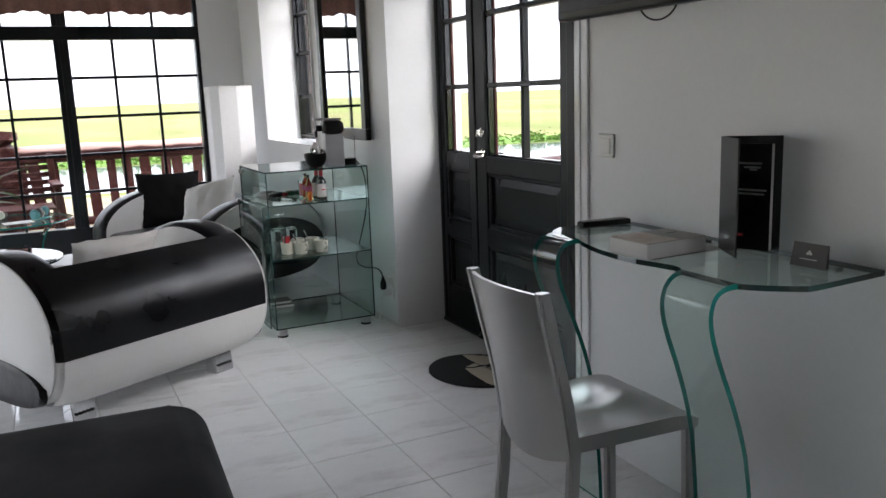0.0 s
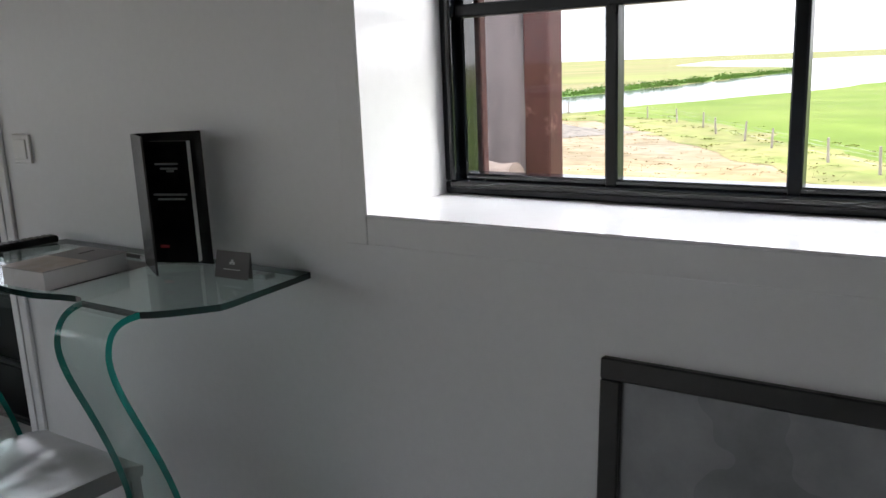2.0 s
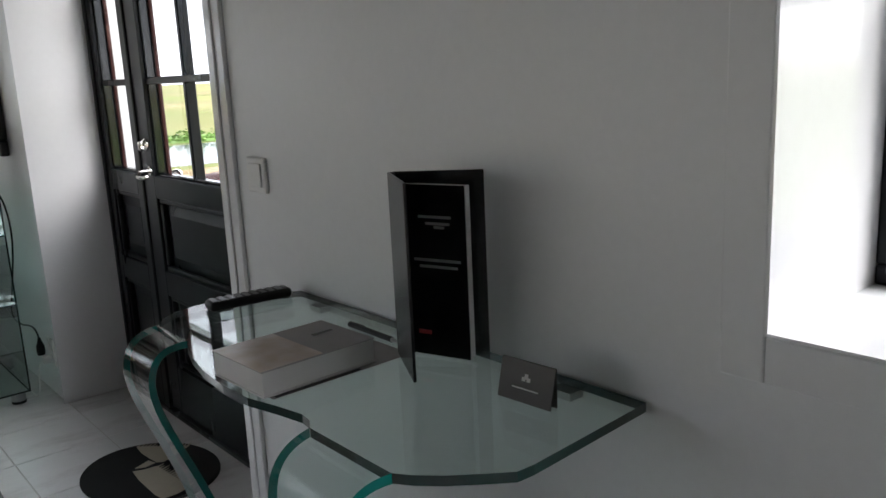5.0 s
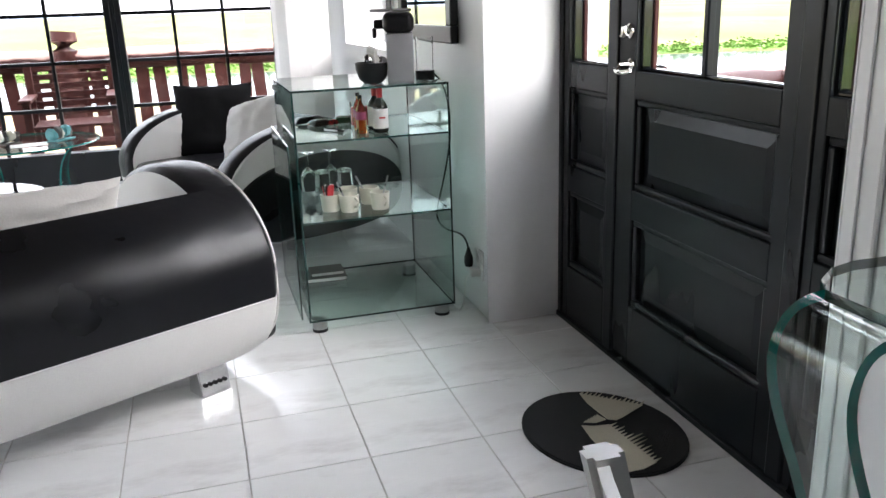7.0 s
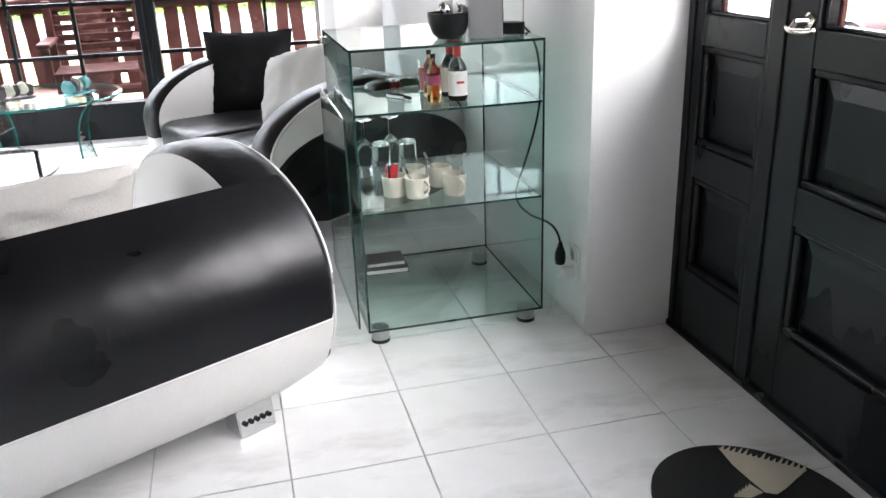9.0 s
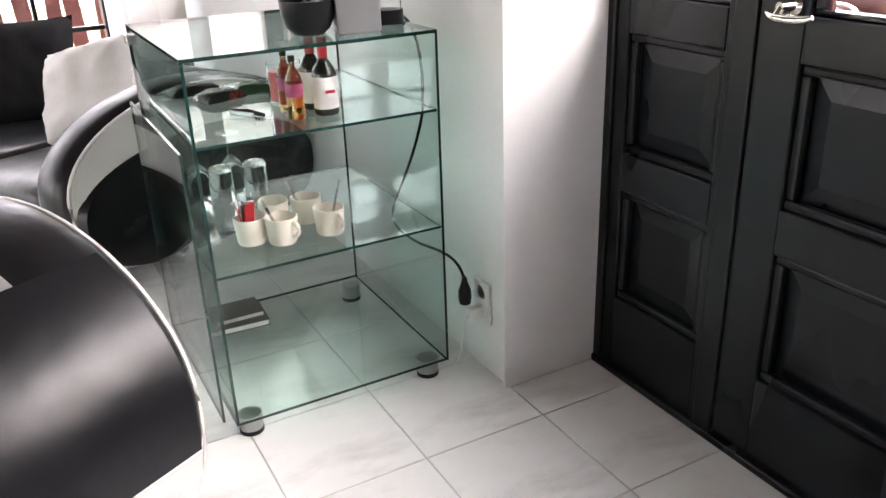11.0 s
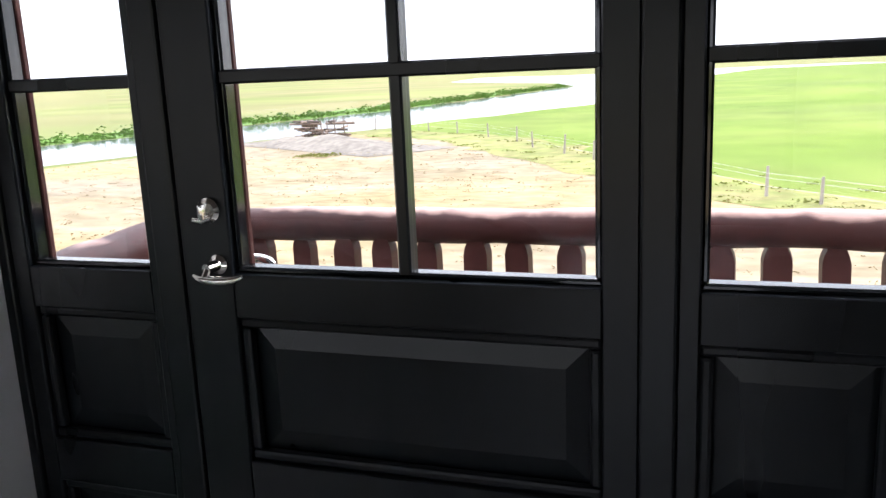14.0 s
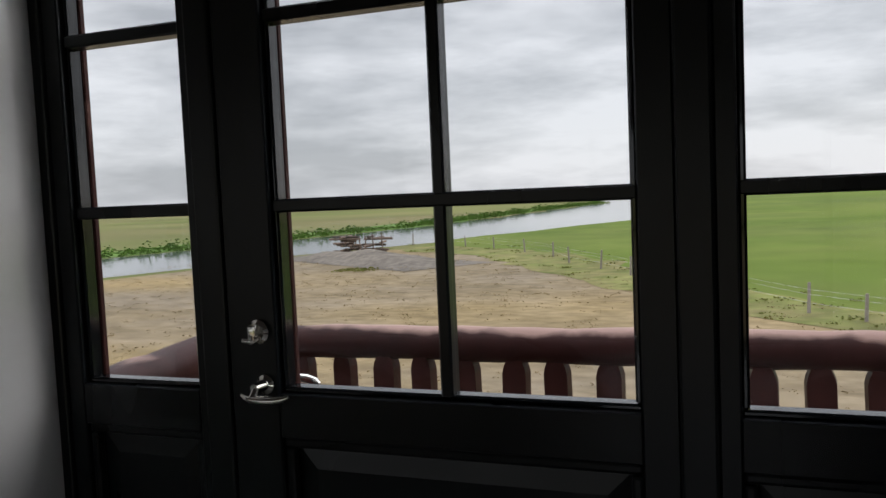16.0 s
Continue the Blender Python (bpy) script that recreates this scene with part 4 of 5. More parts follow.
def sofa(at, width, cushions, label, group, feet, disc):
    s = thing("sofa", label, "sofa", at, group)
    h = width / 2
    arm(s, -(h - 0.17), -h, disc)
    arm(s, h - 0.17, h, disc)
    # rolled back, lower in its middle
    xi = h - 0.172
    n, m = 26, 24
    low = math.pi + math.asin(((SZ - SEAM) / SB) ** (1 / 0.66))
    bm = bmesh.new()
    grid_o, grid_i = [], []
    for i in range(n + 1):
        u = -1 + 2 * i / n
        end = 55
        ro, ri = [], []
        for j in range(m + 1):
            ang = radians(180 + 84) + (low - radians(264)) * j / 7 if j < 7 else low + (radians(180 - end) - low) * (j - 7) / (m - 7)
            sag = 0.028 * (1 - u ** 8) * math.sin(math.pi / 2 * max(0, 7 - j) / 7)
            ro.append(bm.verts.new((u * (h - 0.03), *ellipse(SA + 0.004 + sag, SB + 0.004 + sag, ang, SZ))))
            ri.append(bm.verts.new((u * xi, *ellipse(SA - 0.13, SB - 0.10, ang, SZ))))
        grid_o.append(ro)
        grid_i.append(ri)
    for i in range(n):
        for j in range(m):
            f = bm.faces.new((grid_o[i][j], grid_o[i + 1][j], grid_o[i + 1][j + 1], grid_o[i][j + 1]))
            f.material_index = 0 if j >= 7 else 1
            bm.faces.new((grid_i[i][j], grid_i[i][j + 1], grid_i[i + 1][j + 1], grid_i[i + 1][j]))
        bm.faces.new((grid_o[i][m], grid_o[i + 1][m], grid_i[i + 1][m], grid_i[i][m]))
        bm.faces.new((grid_o[i][0], grid_i[i][0], grid_i[i + 1][0], grid_o[i + 1][0]))
    bmesh.ops.recalc_face_normals(bm, faces=bm.faces)
    back = part("backrest", bm, (LEATHER, LEATHER_W), s, "", True)
    part("piping", tube([(-h + 0.03, *ellipse(SA + 0.003, SB + 0.003, low, SZ)), (h - 0.03, *ellipse(SA + 0.003, SB + 0.003, low, SZ))], 0.004, 6), PIPING, back, "white piping", True)
    # base under the seat
    bm = bmesh.new()
    box(bm, -xi, xi, -0.30, 0.36, 0.115, 0.27, 0.05, 4)
    part("base", bm, LEATHER_W, s, "", True)
    w = 2 * xi / cushions
    for k in range(cushions):
        x0 = -xi + k * w
        bm = bmesh.new()
        box(bm, x0 + 0.004, x0 + w - 0.004, -0.29, 0.44, 0.255, 0.435, 0.055, 4)
        part("seat_cushion", bm, LEATHER_S, s, "", True)
    for lx, ly in feet:
        chrome_leg(s, lx, ly)
    return s


SOFAS = "sofas in the lounge"
sofa(pose(0.273, 4.226, 0, 0, 0, 28), 1.13, 1, "black and white leather sofa with oval rolled sides and chrome feet", SOFAS, ((-0.39, -0.27), (0.364, -0.28), (-0.36, 0.26), (0.36, 0.26)), (0.36, 0.10, 0.20))
sofa(pose(1.073, 6.283, 0, 0, 0, 114) @ Matrix.Diagonal((1, 1.18, 0.94, 1)), 1.43, 2, "black and white leather sofa with cushions by the tall windows", SOFAS, ((-0.35, -0.30), (0.35, -0.30), (-0.40, 0.26), (0.40, 0.26)), (0.43, 0.235, 0.345))


def pillow(name, at, w, h, t, mat, label):
    bm = bmesh.new()
    n = 18
    top, bot = {}, {}
    rr = random.Random(int(at.translation.x * 100))
    for i in range(n + 1):
        for j in range(n + 1):
            u, v = -1 + 2 * i / n, -1 + 2 * j / n
            k = (max(0, 1 - u ** 4) * max(0, 1 - v ** 4)) ** 0.6
            pinch = 1 - 0.07 * (1 - abs(u) ** 2) * abs(v) ** 3
            pinch2 = 1 - 0.07 * (1 - abs(v) ** 2) * abs(u) ** 3
            wr = 0.026 * noise.noise(Vector((u * 2.5, v * 2.5, at.translation.x * 3))) * k + 0.010 * noise.noise(Vector((u * 6, v * 7, 3)))
            x, z = u * w / 2 * pinch2, v * h / 2 * pinch
            top[i, j] = bm.verts.new((x, t / 2 * k + wr, z))
            edge = i in (0, n) or j in (0, n)
            bot[i, j] = top[i, j] if edge else bm.verts.new((x, -t / 2 * k + wr, z))
    for i in range(n):
        for j in range(n):
            bm.faces.new((top[i, j], top[i, j + 1], top[i + 1, j + 1], top[i + 1, j]))
            bm.faces.new((bot[i, j], bot[i + 1, j], bot[i + 1, j + 1], bot[i, j + 1]))
    bmesh.ops.recalc_face_normals(bm, faces=bm.faces)
    return tagged(part(name, bm, mat, None, "", True, at), label, "cushion")


pillow("cushion", pose(0.29, 4.33, 0.58, 20, 0, 24), 0.45, 0.30, 0.13, FABRIC_W, "off-white cotton cushion leaning in the sofa")
pillow("cushion", pose(0.88, 6.73, 0.595, 16, 0, 168), 0.48, 0.46, 0.14, FABRIC_B, "black cotton cushion leaning on the sofa back")
pillow("cushion", pose(1.09, 6.20, 0.585, 28, 14, 132), 0.46, 0.40, 0.17, FABRIC_G, "pale grey crumpled cotton cushion leaning on the sofa")

# black leather bench end near the start
bench = thing("ottoman", "low black leather ottoman with soft rounded edges", "ottoman", pose(-0.245, 2.16, 0, 0, 0, -3))
bm = bmesh.new()
box(bm, -0.63, 0.63, -0.56, 0.56, 0.06, 0.425, 0.11, 8)
part("upholstery", bm, LEATHER_M, bench, "", True)
part("seam", tube([(0.60, -0.52, 0.31), (0.615, 0, 0.31), (0.60, 0.52, 0.31)], 0.004, 6), LEATHER, bench)
for x in (-0.5, 0.5):
    for y in (-0.45, 0.45):
        part("leg", lathe([(0, 0), (0.03, 0), (0.026, 0.07), (0, 0.07)], 14, x, y), CHROME, bench, "", True)


# ---- glass desk ----
desk = thing("glass_desk", "bent greenish glass console desk against the white wall", "desk")
DZ, DT = 0.893, 0.014
PROFILE = bez((1.440, 0.886), (1.400, 0.886), (1.371, 0.874), (1.368, 0.818), 10) + bez((1.368, 0.818), (1.368, 0.74), (1.448, 0.62), (1.482, 0.45), 12)[1:] + bez((1.482, 0.45), (1.502, 0.33), (1.516, 0.15), (1.518, 0.0), 6)[1:]


def glass_leg(y0, y1, flare0, flare1, dx=0.0):
    """A tongue of the sheet that rolls over the front and sweeps down and back to the floor."""
    bm = bmesh.new()
    n = len(PROFILE)
    rows = []
    for i, (x, z) in enumerate(PROFILE):
        x += dx
        a, b = PROFILE[max(i - 1, 0)], PROFILE[min(i + 1, n - 1)]
        d = Vector((b[0] - a[0], 0, b[1] - a[1])).normalized()
        nx, nz = -d.z, d.x
        k = max(0.0, 1 - i / 7) ** 2
        w0, w1 = y0 - flare0 * k, y1 + flare1 * k
        low = 0.02 * max(0, (i - 16) / (n - 16))
        h = DT / 2
        rows.append([bm.verts.new(c) for c in ((x + nx * h, w0 - low, z + nz * h), (x + nx * h, w1 + low, z + nz * h), (x - nx * h, w1 + low, z - nz * h), (x - nx * h, w0 - low, z - nz * h))])
    for r, s in zip(rows, rows[1:]):
        for k in range(4):
            f = bm.faces.new((r[k], r[(k + 1) % 4], s[(k + 1) % 4], s[k]))
            f.material_index = k % 2
    bm.faces.new(rows[0])
    bm.faces.new(rows[-1]).material_index = 1
    bmesh.ops.recalc_face_normals(bm, faces=bm.faces)
    return part("leg", bm, (GREEN_GLASS, EDGE), desk, "curved glass leg with bright teal edges", True)


front = [(WX - 0.006, 1.311), (1.70, 1.304), (1.575, 1.297), (1.548, 1.299), (1.515, 1.325), (1.482, 1.353), (1.455, 1.382), (1.440, 1.405)]
front += [(1.440, 1.590), (1.453, 1.612), (1.457, 1.638), (1.447, 1.69), (1.431, 1.755), (1.428, 1.83), (1.436, 1.92), (1.452, 2.00), (1.470, 2.06), (1.485, 2.095)]
front += [(1.485, 2.238), (1.505, 2.270), (1.55, 2.303), (1.60, 2.317), (1.69, 2.314), (1.785, 2.260), (WX - 0.006, 2.245)]
bm = prism(front, DZ - DT, DZ)
for f in bm.faces:
    if abs(f.normal.z) < 0.5:
        f.material_index = 1
part("top", bm, (GREEN_GLASS, EDGE_DARK), desk, "flat wavy-edged glass top")
glass_leg(1.412, 1.578, 0.008, 0.013)
glass_leg(2.105, 2.235, 0.010, 0.004, 0.045)
bm = bmesh.new()
for y in (1.45, 1.80, 2.15):
    box(bm, WX - 0.03, WX, y - 0.02, y + 0.02, DZ - DT - 0.012, DZ - DT)
part("wall_bracket", bm, STEEL, desk)

# things on the desk
bm = prism([(-0.105, -0.076), (0.105, -0.076), (0.105, 0.076), (-0.105, 0.076)], 0.003, 0.040)
bk = thing("guide_book", "thick white paperback with a grey and gold cover", "book", pose(1.548, 1.808, DZ + 0.001, 0, 0, 2))
part("page_block", bm, PAPER, bk)
part("cover", boxed(-0.107, 0.107, -0.078, 0.078, 0.040, 0.0425, bevel=0.001, seg=1), PAPER_G, bk)
part("back_cover", boxed(-0.107, 0.107, -0.078, 0.078, 0.0005, 0.003), PAPER, bk)
part("cover_picture", boxed(-0.108, 0.004, -0.077, 0.074, 0.0428, 0.0438), PHOTO, bk, "gold picture on a folded flap")
part("cover_text", boxed(0.045, 0.085, 0.010, 0.018, 0.0426, 0.0432), CARD_B, bk)
fl = thing("leaflet", "thin printed leaflet lying under the book", "paper", pose(1.588, 1.797, DZ, 0, 0, 1))
part("sheet", boxed(-0.135, 0.135, -0.078, 0.075, 0.0003, 0.0006), PAPER_G, fl)
part("print_band", boxed(-0.128, 0.03, -0.0765, -0.068, 0.0007, 0.0009), CARD_B, fl)
pen = thing("pen", "black ballpoint pen with a silver tip", "pen", pose(1.736, 1.846, DZ + 0.007, 0, 0, 3))
part("barrel", tube([(0.005, 0.08, 0), (0, 0.0, 0), (-0.004, -0.055, 0)], 0.0055, 10), PLASTIC_B, pen, "", True)
part("tip", tube([(-0.004, -0.055, 0), (-0.006, -0.075, 0)], 0.0045, 10, taper=(1, 0.4)), STEEL, pen, "silver tip", True)
part("clip", boxed(0.004, 0.0065, 0.035, 0.078, 0.004, 0.007), STEEL, pen)
rc = thing("remote_control", "black remote control with rows of small keys", "remote control", pose(1.690, 2.240, DZ, 0, 0, -6))
part("body", boxed(-0.092, 0.092, -0.023, 0.023, 0.001, 0.022, bevel=0.008, seg=3), PLASTIC_B, rc, "", True)
for i in range(9):
    for j in range(3):
        part("key", boxed(-0.085 + i * 0.018, -0.073 + i * 0.018, -0.016 + j * 0.012, -0.008 + j * 0.012, 0.022, 0.0238, bevel=0.001, seg=1), PLASTIC_G, rc)
folder = thing("room_folder", "tall black standing folder, half open, with pale ink lines", "folder", pose(1.718, 1.742, DZ))
part("back_cover", boxed(0.0, 0.005, -0.150, 0.0, 0, 0.312, bevel=0.001, seg=1), COVER_B, folder, at=pose(0.004, 0, 0, 0, 0, 40))
part("front_cover", boxed(-0.005, 0.0, -0.148, 0.0, 0, 0.312, bevel=0.001, seg=1), COVER_B, folder, at=pose(-0.002, 0, 0, 0, 0, -28))
part("spine", boxed(-0.006, 0.008, -0.003, 0.001, 0, 0.312, bevel=0.001, seg=1), COVER_B, folder)
part("page_block", boxed(-0.007, 0.007, -0.132, -0.006, 0.006, 0.292), PAPER, folder, at=pose(0.010, 0, 0, 0, 0, 20))
sheet1 = part("printed_sheet", boxed(-0.0082, -0.0072, -0.133, -0.006, 0.004, 0.293), COVER_B, folder, at=pose(0.009, 0, 0, 0, 0, 19))
for z, w, q in ((0.238, 0.062, -0.076), (0.227, 0.046, -0.081), (0.221, 0.020, -0.084), (0.166, 0.088, -0.078), (0.155, 0.072, -0.080)):
    part("print_line", boxed(-0.0087, -0.0081, q - w / 2, q + w / 2, z, z + 0.0045), INK, sheet1)
part("red_mark", boxed(-0.0087, -0.0081, -0.060, -0.036, 0.040, 0.047), RED, sheet1)
card = thing("tent_card", "small taupe folded tent card with a white emblem", "card", pose(1.715, 1.437, DZ, 0, 0, 94))
bm = bmesh.new()
for f0, f1 in ((0.014, 0.0), (-0.001, -0.0013)):
    q = [bm.verts.new(c) for c in ((-0.049, f0, 0.0), (0.049, f0, 0.0), (0.049, f1, 0.058), (-0.049, f1, 0.058))]
    r = [bm.verts.new(c) for c in ((-0.049, f0 - 0.0012, 0.0), (0.049, f0 - 0.0012, 0.0), (0.049, f1 - 0.0012, 0.058), (-0.049, f1 - 0.0012, 0.058))]
    bm.faces.new(q)
    bm.faces.new(r)
    for k in range(4):
        bm.faces.new((q[k], q[(k + 1) % 4], r[(k + 1) % 4], r[k]))
bmesh.ops.recalc_face_normals(bm, faces=bm.faces)
body = part("fold", bm, CARD_B, card)
for u, w, z, h in ((0.0, 0.003, 0.034, 0.008), (-0.0045, 0.003, 0.031, 0.006), (0.0045, 0.003, 0.031, 0.006), (0, 0.024, 0.019, 0.002)):
    part("emblem", boxed(u - w, u + w, -0.0005, 0.0005, z, z + h), PAPER, body, at=pose(0, 0.0145, 0, 13.6, 0, 0))

# ---- aluminium chair ----
chair = thing("dining_chair", "brushed aluminium chair with a curved back and dished seat", "chair", pose(1.375, 1.864, 0, 0, 0, 0))
n = 16
bm = bmesh.new()
t0, b0 = {}, {}
for i in range(n + 1):
    for j in range(n + 1):
        u, v = -1 + 2 * i / n, -1 + 2 * j / n
        hw = 0.188 + 0.012 * u
        dish = -0.020 * math.exp(-((u + 0.15) ** 2) / 0.25) * (1 - 0.65 * math.exp(-(v / 0.25) ** 2)) * (1 - v ** 8)
        roll = -0.018 * max(0, u - 0.55) ** 2 / 0.2 + 0.012 * math.exp(-((u - 0.55) / 0.3) ** 2) * math.exp(-(v / 0.3) ** 2)
        t0[i, j] = bm.verts.new((u * 0.205, v * hw, 0.462 + dish + roll))
        b0[i, j] = bm.verts.new((u * 0.203, v * (hw - 0.002), 0.418))
for i in range(n):
    for j in range(n):
        bm.faces.new((t0[i, j], t0[i + 1, j], t0[i + 1, j + 1], t0[i, j + 1]))
for i in range(n):
    for p, q in (((i, 0), (i + 1, 0)), ((i + 1, n), (i, n)), ((0, i + 1), (0, i)), ((n, i), (n, i + 1))):
        bm.faces.new((b0[p], b0[q], t0[q], t0[p]))
bm.faces.new([b0[k, 0] for k in range(n + 1)] + [b0[n, k] for k in range(1, n + 1)] + [b0[k, n] for k in range(n - 1, -1, -1)] + [b0[0, k] for k in range(n - 1, 0, -1)])
bmesh.ops.recalc_face_normals(bm, faces=bm.faces)
part("seat", bm, ALU, chair, "", True)


def swept(points, wx, wy):
    """A rectangular bar along points, with softened edges."""
    bm = bmesh.new()
    rows = [[bm.verts.new((x + a * wx / 2, y + b * wy / 2, z)) for a, b in ((-1, -1), (1, -1), (1, 1), (-1, 1))] for x, y, z in points]
    for r, s in zip(rows, rows[1:]):
        for k in range(4):
            bm.faces.new((r[k], r[(k + 1) % 4], s[(k + 1) % 4], s[k]))
    bm.faces.new(rows[0])
    bm.faces.new(rows[-1])
    bmesh.ops.recalc_face_normals(bm, faces=bm.faces)
    long_edges = [e for e in bm.edges if abs((e.verts[0].co - e.verts[1].co).normalized().z) > 0.5]
    bmesh.ops.bevel(bm, geom=long_edges, offset=0.006, segments=2, affect="EDGES")
    return bm


for s in (-1, 1):
    part("front_leg", swept([(0.185, s * 0.178, 0.42), (0.190, s * 0.180, 0.2), (0.195, s * 0.183, 0.0)], 0.034, 0.030), ALU, chair, "", True)
    part("rear_leg", swept([(-0.235, s * 0.175, 0.0), (-0.205, s * 0.175, 0.25), (-0.195, s * 0.175, 0.42), (-0.215, s * 0.176, 0.55), (-0.255, s * 0.178, 0.72), (-0.288, s * 0.180, 0.862)], 0.036, 0.026), ALU, chair, "", True)
part("stretcher", boxed(-0.2, 0.18, -0.008, 0.008, 0.395, 0.42), ALU, chair)
bm = bmesh.new()
fr, bk2 = {}, {}
nn, mm = 14, 10
for i in range(nn + 1):
    for j in range(mm + 1):
        v, w = -1 + 2 * i / nn, j / mm
        z = 0.40 + 0.455 * w - (0.030 * (1 - v * v) * (1 - w)) + 0.004 * (1 - v * v) * w
        x = -0.198 - 0.088 * w ** 1.35 - 0.032 * (1 - v * v)
        fr[i, j] = bm.verts.new((x, v * 0.17, z))
        bk2[i, j] = bm.verts.new((x - 0.012, v * 0.17, z))
for i in range(nn):
    for j in range(mm):
        bm.faces.new((fr[i, j], fr[i + 1, j], fr[i + 1, j + 1], fr[i, j + 1]))
        bm.faces.new((bk2[i, j], bk2[i, j + 1], bk2[i + 1, j + 1], bk2[i + 1, j]))
    bm.faces.new((fr[i, mm], fr[i + 1, mm], bk2[i + 1, mm], bk2[i, mm]))
    bm.faces.new((fr[i, 0], bk2[i, 0], bk2[i + 1, 0], fr[i + 1, 0]))
for j in range(mm):
    bm.faces.new((fr[0, j], fr[0, j + 1], bk2[0, j + 1], bk2[0, j]))
    bm.faces.new((fr[nn, j], bk2[nn, j], bk2[nn, j + 1], fr[nn, j + 1]))
bmesh.ops.recalc_face_normals(bm, faces=bm.faces)
part("backrest", bm, ALU, chair, "", True)

# ---- television, switch, socket, framed print ----
tv = thing("television", "flat black television hung on the wall, switched off", "television")
part("casing", boxed(WX - 0.075, WX - 0.03, 1.70, 2.600, 1.582, 2.11, bevel=0.012, seg=3), PLASTIC_B, tv, "", True)
part("screen", boxed(WX - 0.0765, WX - 0.0745, 1.725, 2.575, 1.612, 2.085), COVER_B, tv, "dark glossy screen")
part("wall_mount", boxed(WX - 0.03, WX, 1.9, 2.3, 1.65, 1.95), PLASTIC_B, tv)
part("cable", tube(bez((WX - 0.04, 2.19, 1.61), (WX - 0.04, 2.17, 1.525), (WX - 0.04, 2.02, 1.525), (WX - 0.035, 2.01, 1.61), 14), 0.003, 8), PLASTIC_B, tv, "looped black cable", True)
sw = thing("light_switch", "white plastic rocker light switch on the wall", "switch")
part("plate", boxed(WX - 0.010, WX, 2.358, 2.445, 1.104, 1.187, bevel=0.004, seg=2), PLASTIC_W, sw)
part("rocker", boxed(WX - 0.014, WX - 0.009, 2.372, 2.431, 1.117, 1.174, bevel=0.003, seg=2), PLASTIC_W, sw)
so = thing("wall_socket", "double white plastic wall socket with two plugs in it", "socket")
part("plate", boxed(WX - 0.010, WX, 4.458, 4.538, 0.150, 0.275, bevel=0.004, seg=2), PLASTIC_W, so)
for z in (0.182, 0.243):
    bm = lathe([(0, 0), (0.022, 0), (0.022, 0.004), (0.019, 0.004), (0.018, 0.001)], 18)
    bmesh.ops.transform(bm, matrix=pose(WX - 0.010, 4.498, z, 0, -90, 0), verts=bm.verts)
    part("outlet", bm, PLASTIC_W, so)
cb = thing("power_cable", "black power cable and plug hanging from the coffee machine", "cable")
part("lead", tube(bez((1.64, 4.70, 0.972), (1.74, 4.70, 1.01), (1.785, 4.71, 0.90), (1.785, 4.743, 0.70), 10) + bez((1.785, 4.743, 0.70), (1.785, 4.79, 0.58), (1.785, 4.90, 0.45), (1.785, 4.965, 0.36), 8)[1:] + bez((1.785, 4.965, 0.36), (1.785, 5.03, 0.27), (1.785, 4.92, 0.275), (1.785, 4.80, 0.285), 8)[1:] + bez((1.785, 4.80, 0.285), (1.785, 4.70, 0.30), (1.785, 4.57, 0.34), (1.785, 4.537, 0.275), 10)[1:], 0.0042, 8), PLASTIC_B, cb, "", True)
part("plug", lathe([(0, 0.200), (0.016, 0.200), (0.019, 0.217), (0.018, 0.24), (0.009, 0.265), (0.006, 0.280), (0, 0.280)], 14, 1.785, 4.535), PLASTIC_B, cb, "", True)
cw = thing("white_cable", "thin white cable and plug running down to the floor", "cable")
part("plug", boxed(1.775, WX - 0.008, 4.483, 4.513, 0.166, 0.200, bevel=0.006, seg=2), PLASTIC_W, cw)
part("lead", tube(bez((1.775, 4.498, 0.180), (1.74, 4.498, 0.16), (1.765, 4.50, 0.05), (1.745, 4.55, 0.006), 12) + bez((1.745, 4.55, 0.006), (1.735, 4.62, 0.006), (1.77, 4.9, 0.006), (1.78, 5.2, 0.006), 8)[1:], 0.003, 7), PLASTIC_W, cw, "", True)
pf = thing("framed_print", "black framed grey cloudy print leaning on the wall", "picture", pose(WX - 0.075, 0.148, 0.0, 0, 4.2, 0))
for y0, y1, z0, z1 in ((-0.47, 0.47, 0.0, 0.040), (-0.47, 0.47, 0.774, 0.814), (-0.47, -0.432, 0.040, 0.774), (0.432, 0.47, 0.040, 0.774)):
    part("frame", boxed(0.0, 0.028, y0, y1, z0, z1, bevel=0.003, seg=1), BLACK_SATIN, pf)
part("print", boxed(0.012, 0.016, -0.433, 0.433, 0.039, 0.775), ART, pf, "grey cloudy print")
part("backing", boxed(0.018, 0.024, -0.433, 0.433, 0.039, 0.775), CARD_B, pf)

# ---- mirror ----
mi = thing("wall_mirror", "tall mirror in a wide black frame on the wall", "mirror", pose(WX - 0.004, 0, 0))
M0, M1, MZ0, MZ1 = 4.70, 5.56, 1.082, 2.28
for a in ((M0, M1, MZ0, MZ0 + 0.07), (M0, M1, MZ1 - 0.07, MZ1), (M0, M0 + 0.07, MZ0 + 0.07, MZ1 - 0.07), (M1 - 0.07, M1, MZ0 + 0.07, MZ1 - 0.07)):
    part("frame", boxed(-0.035, 0.0, *a, bevel=0.006), BLACK_SATIN, mi)
part("mirror_glass", boxed(-0.018, -0.012, M0 + 0.066, M1 - 0.066, MZ0 + 0.066, MZ1 - 0.066), MIRROR, mi, "silvered mirror glass")

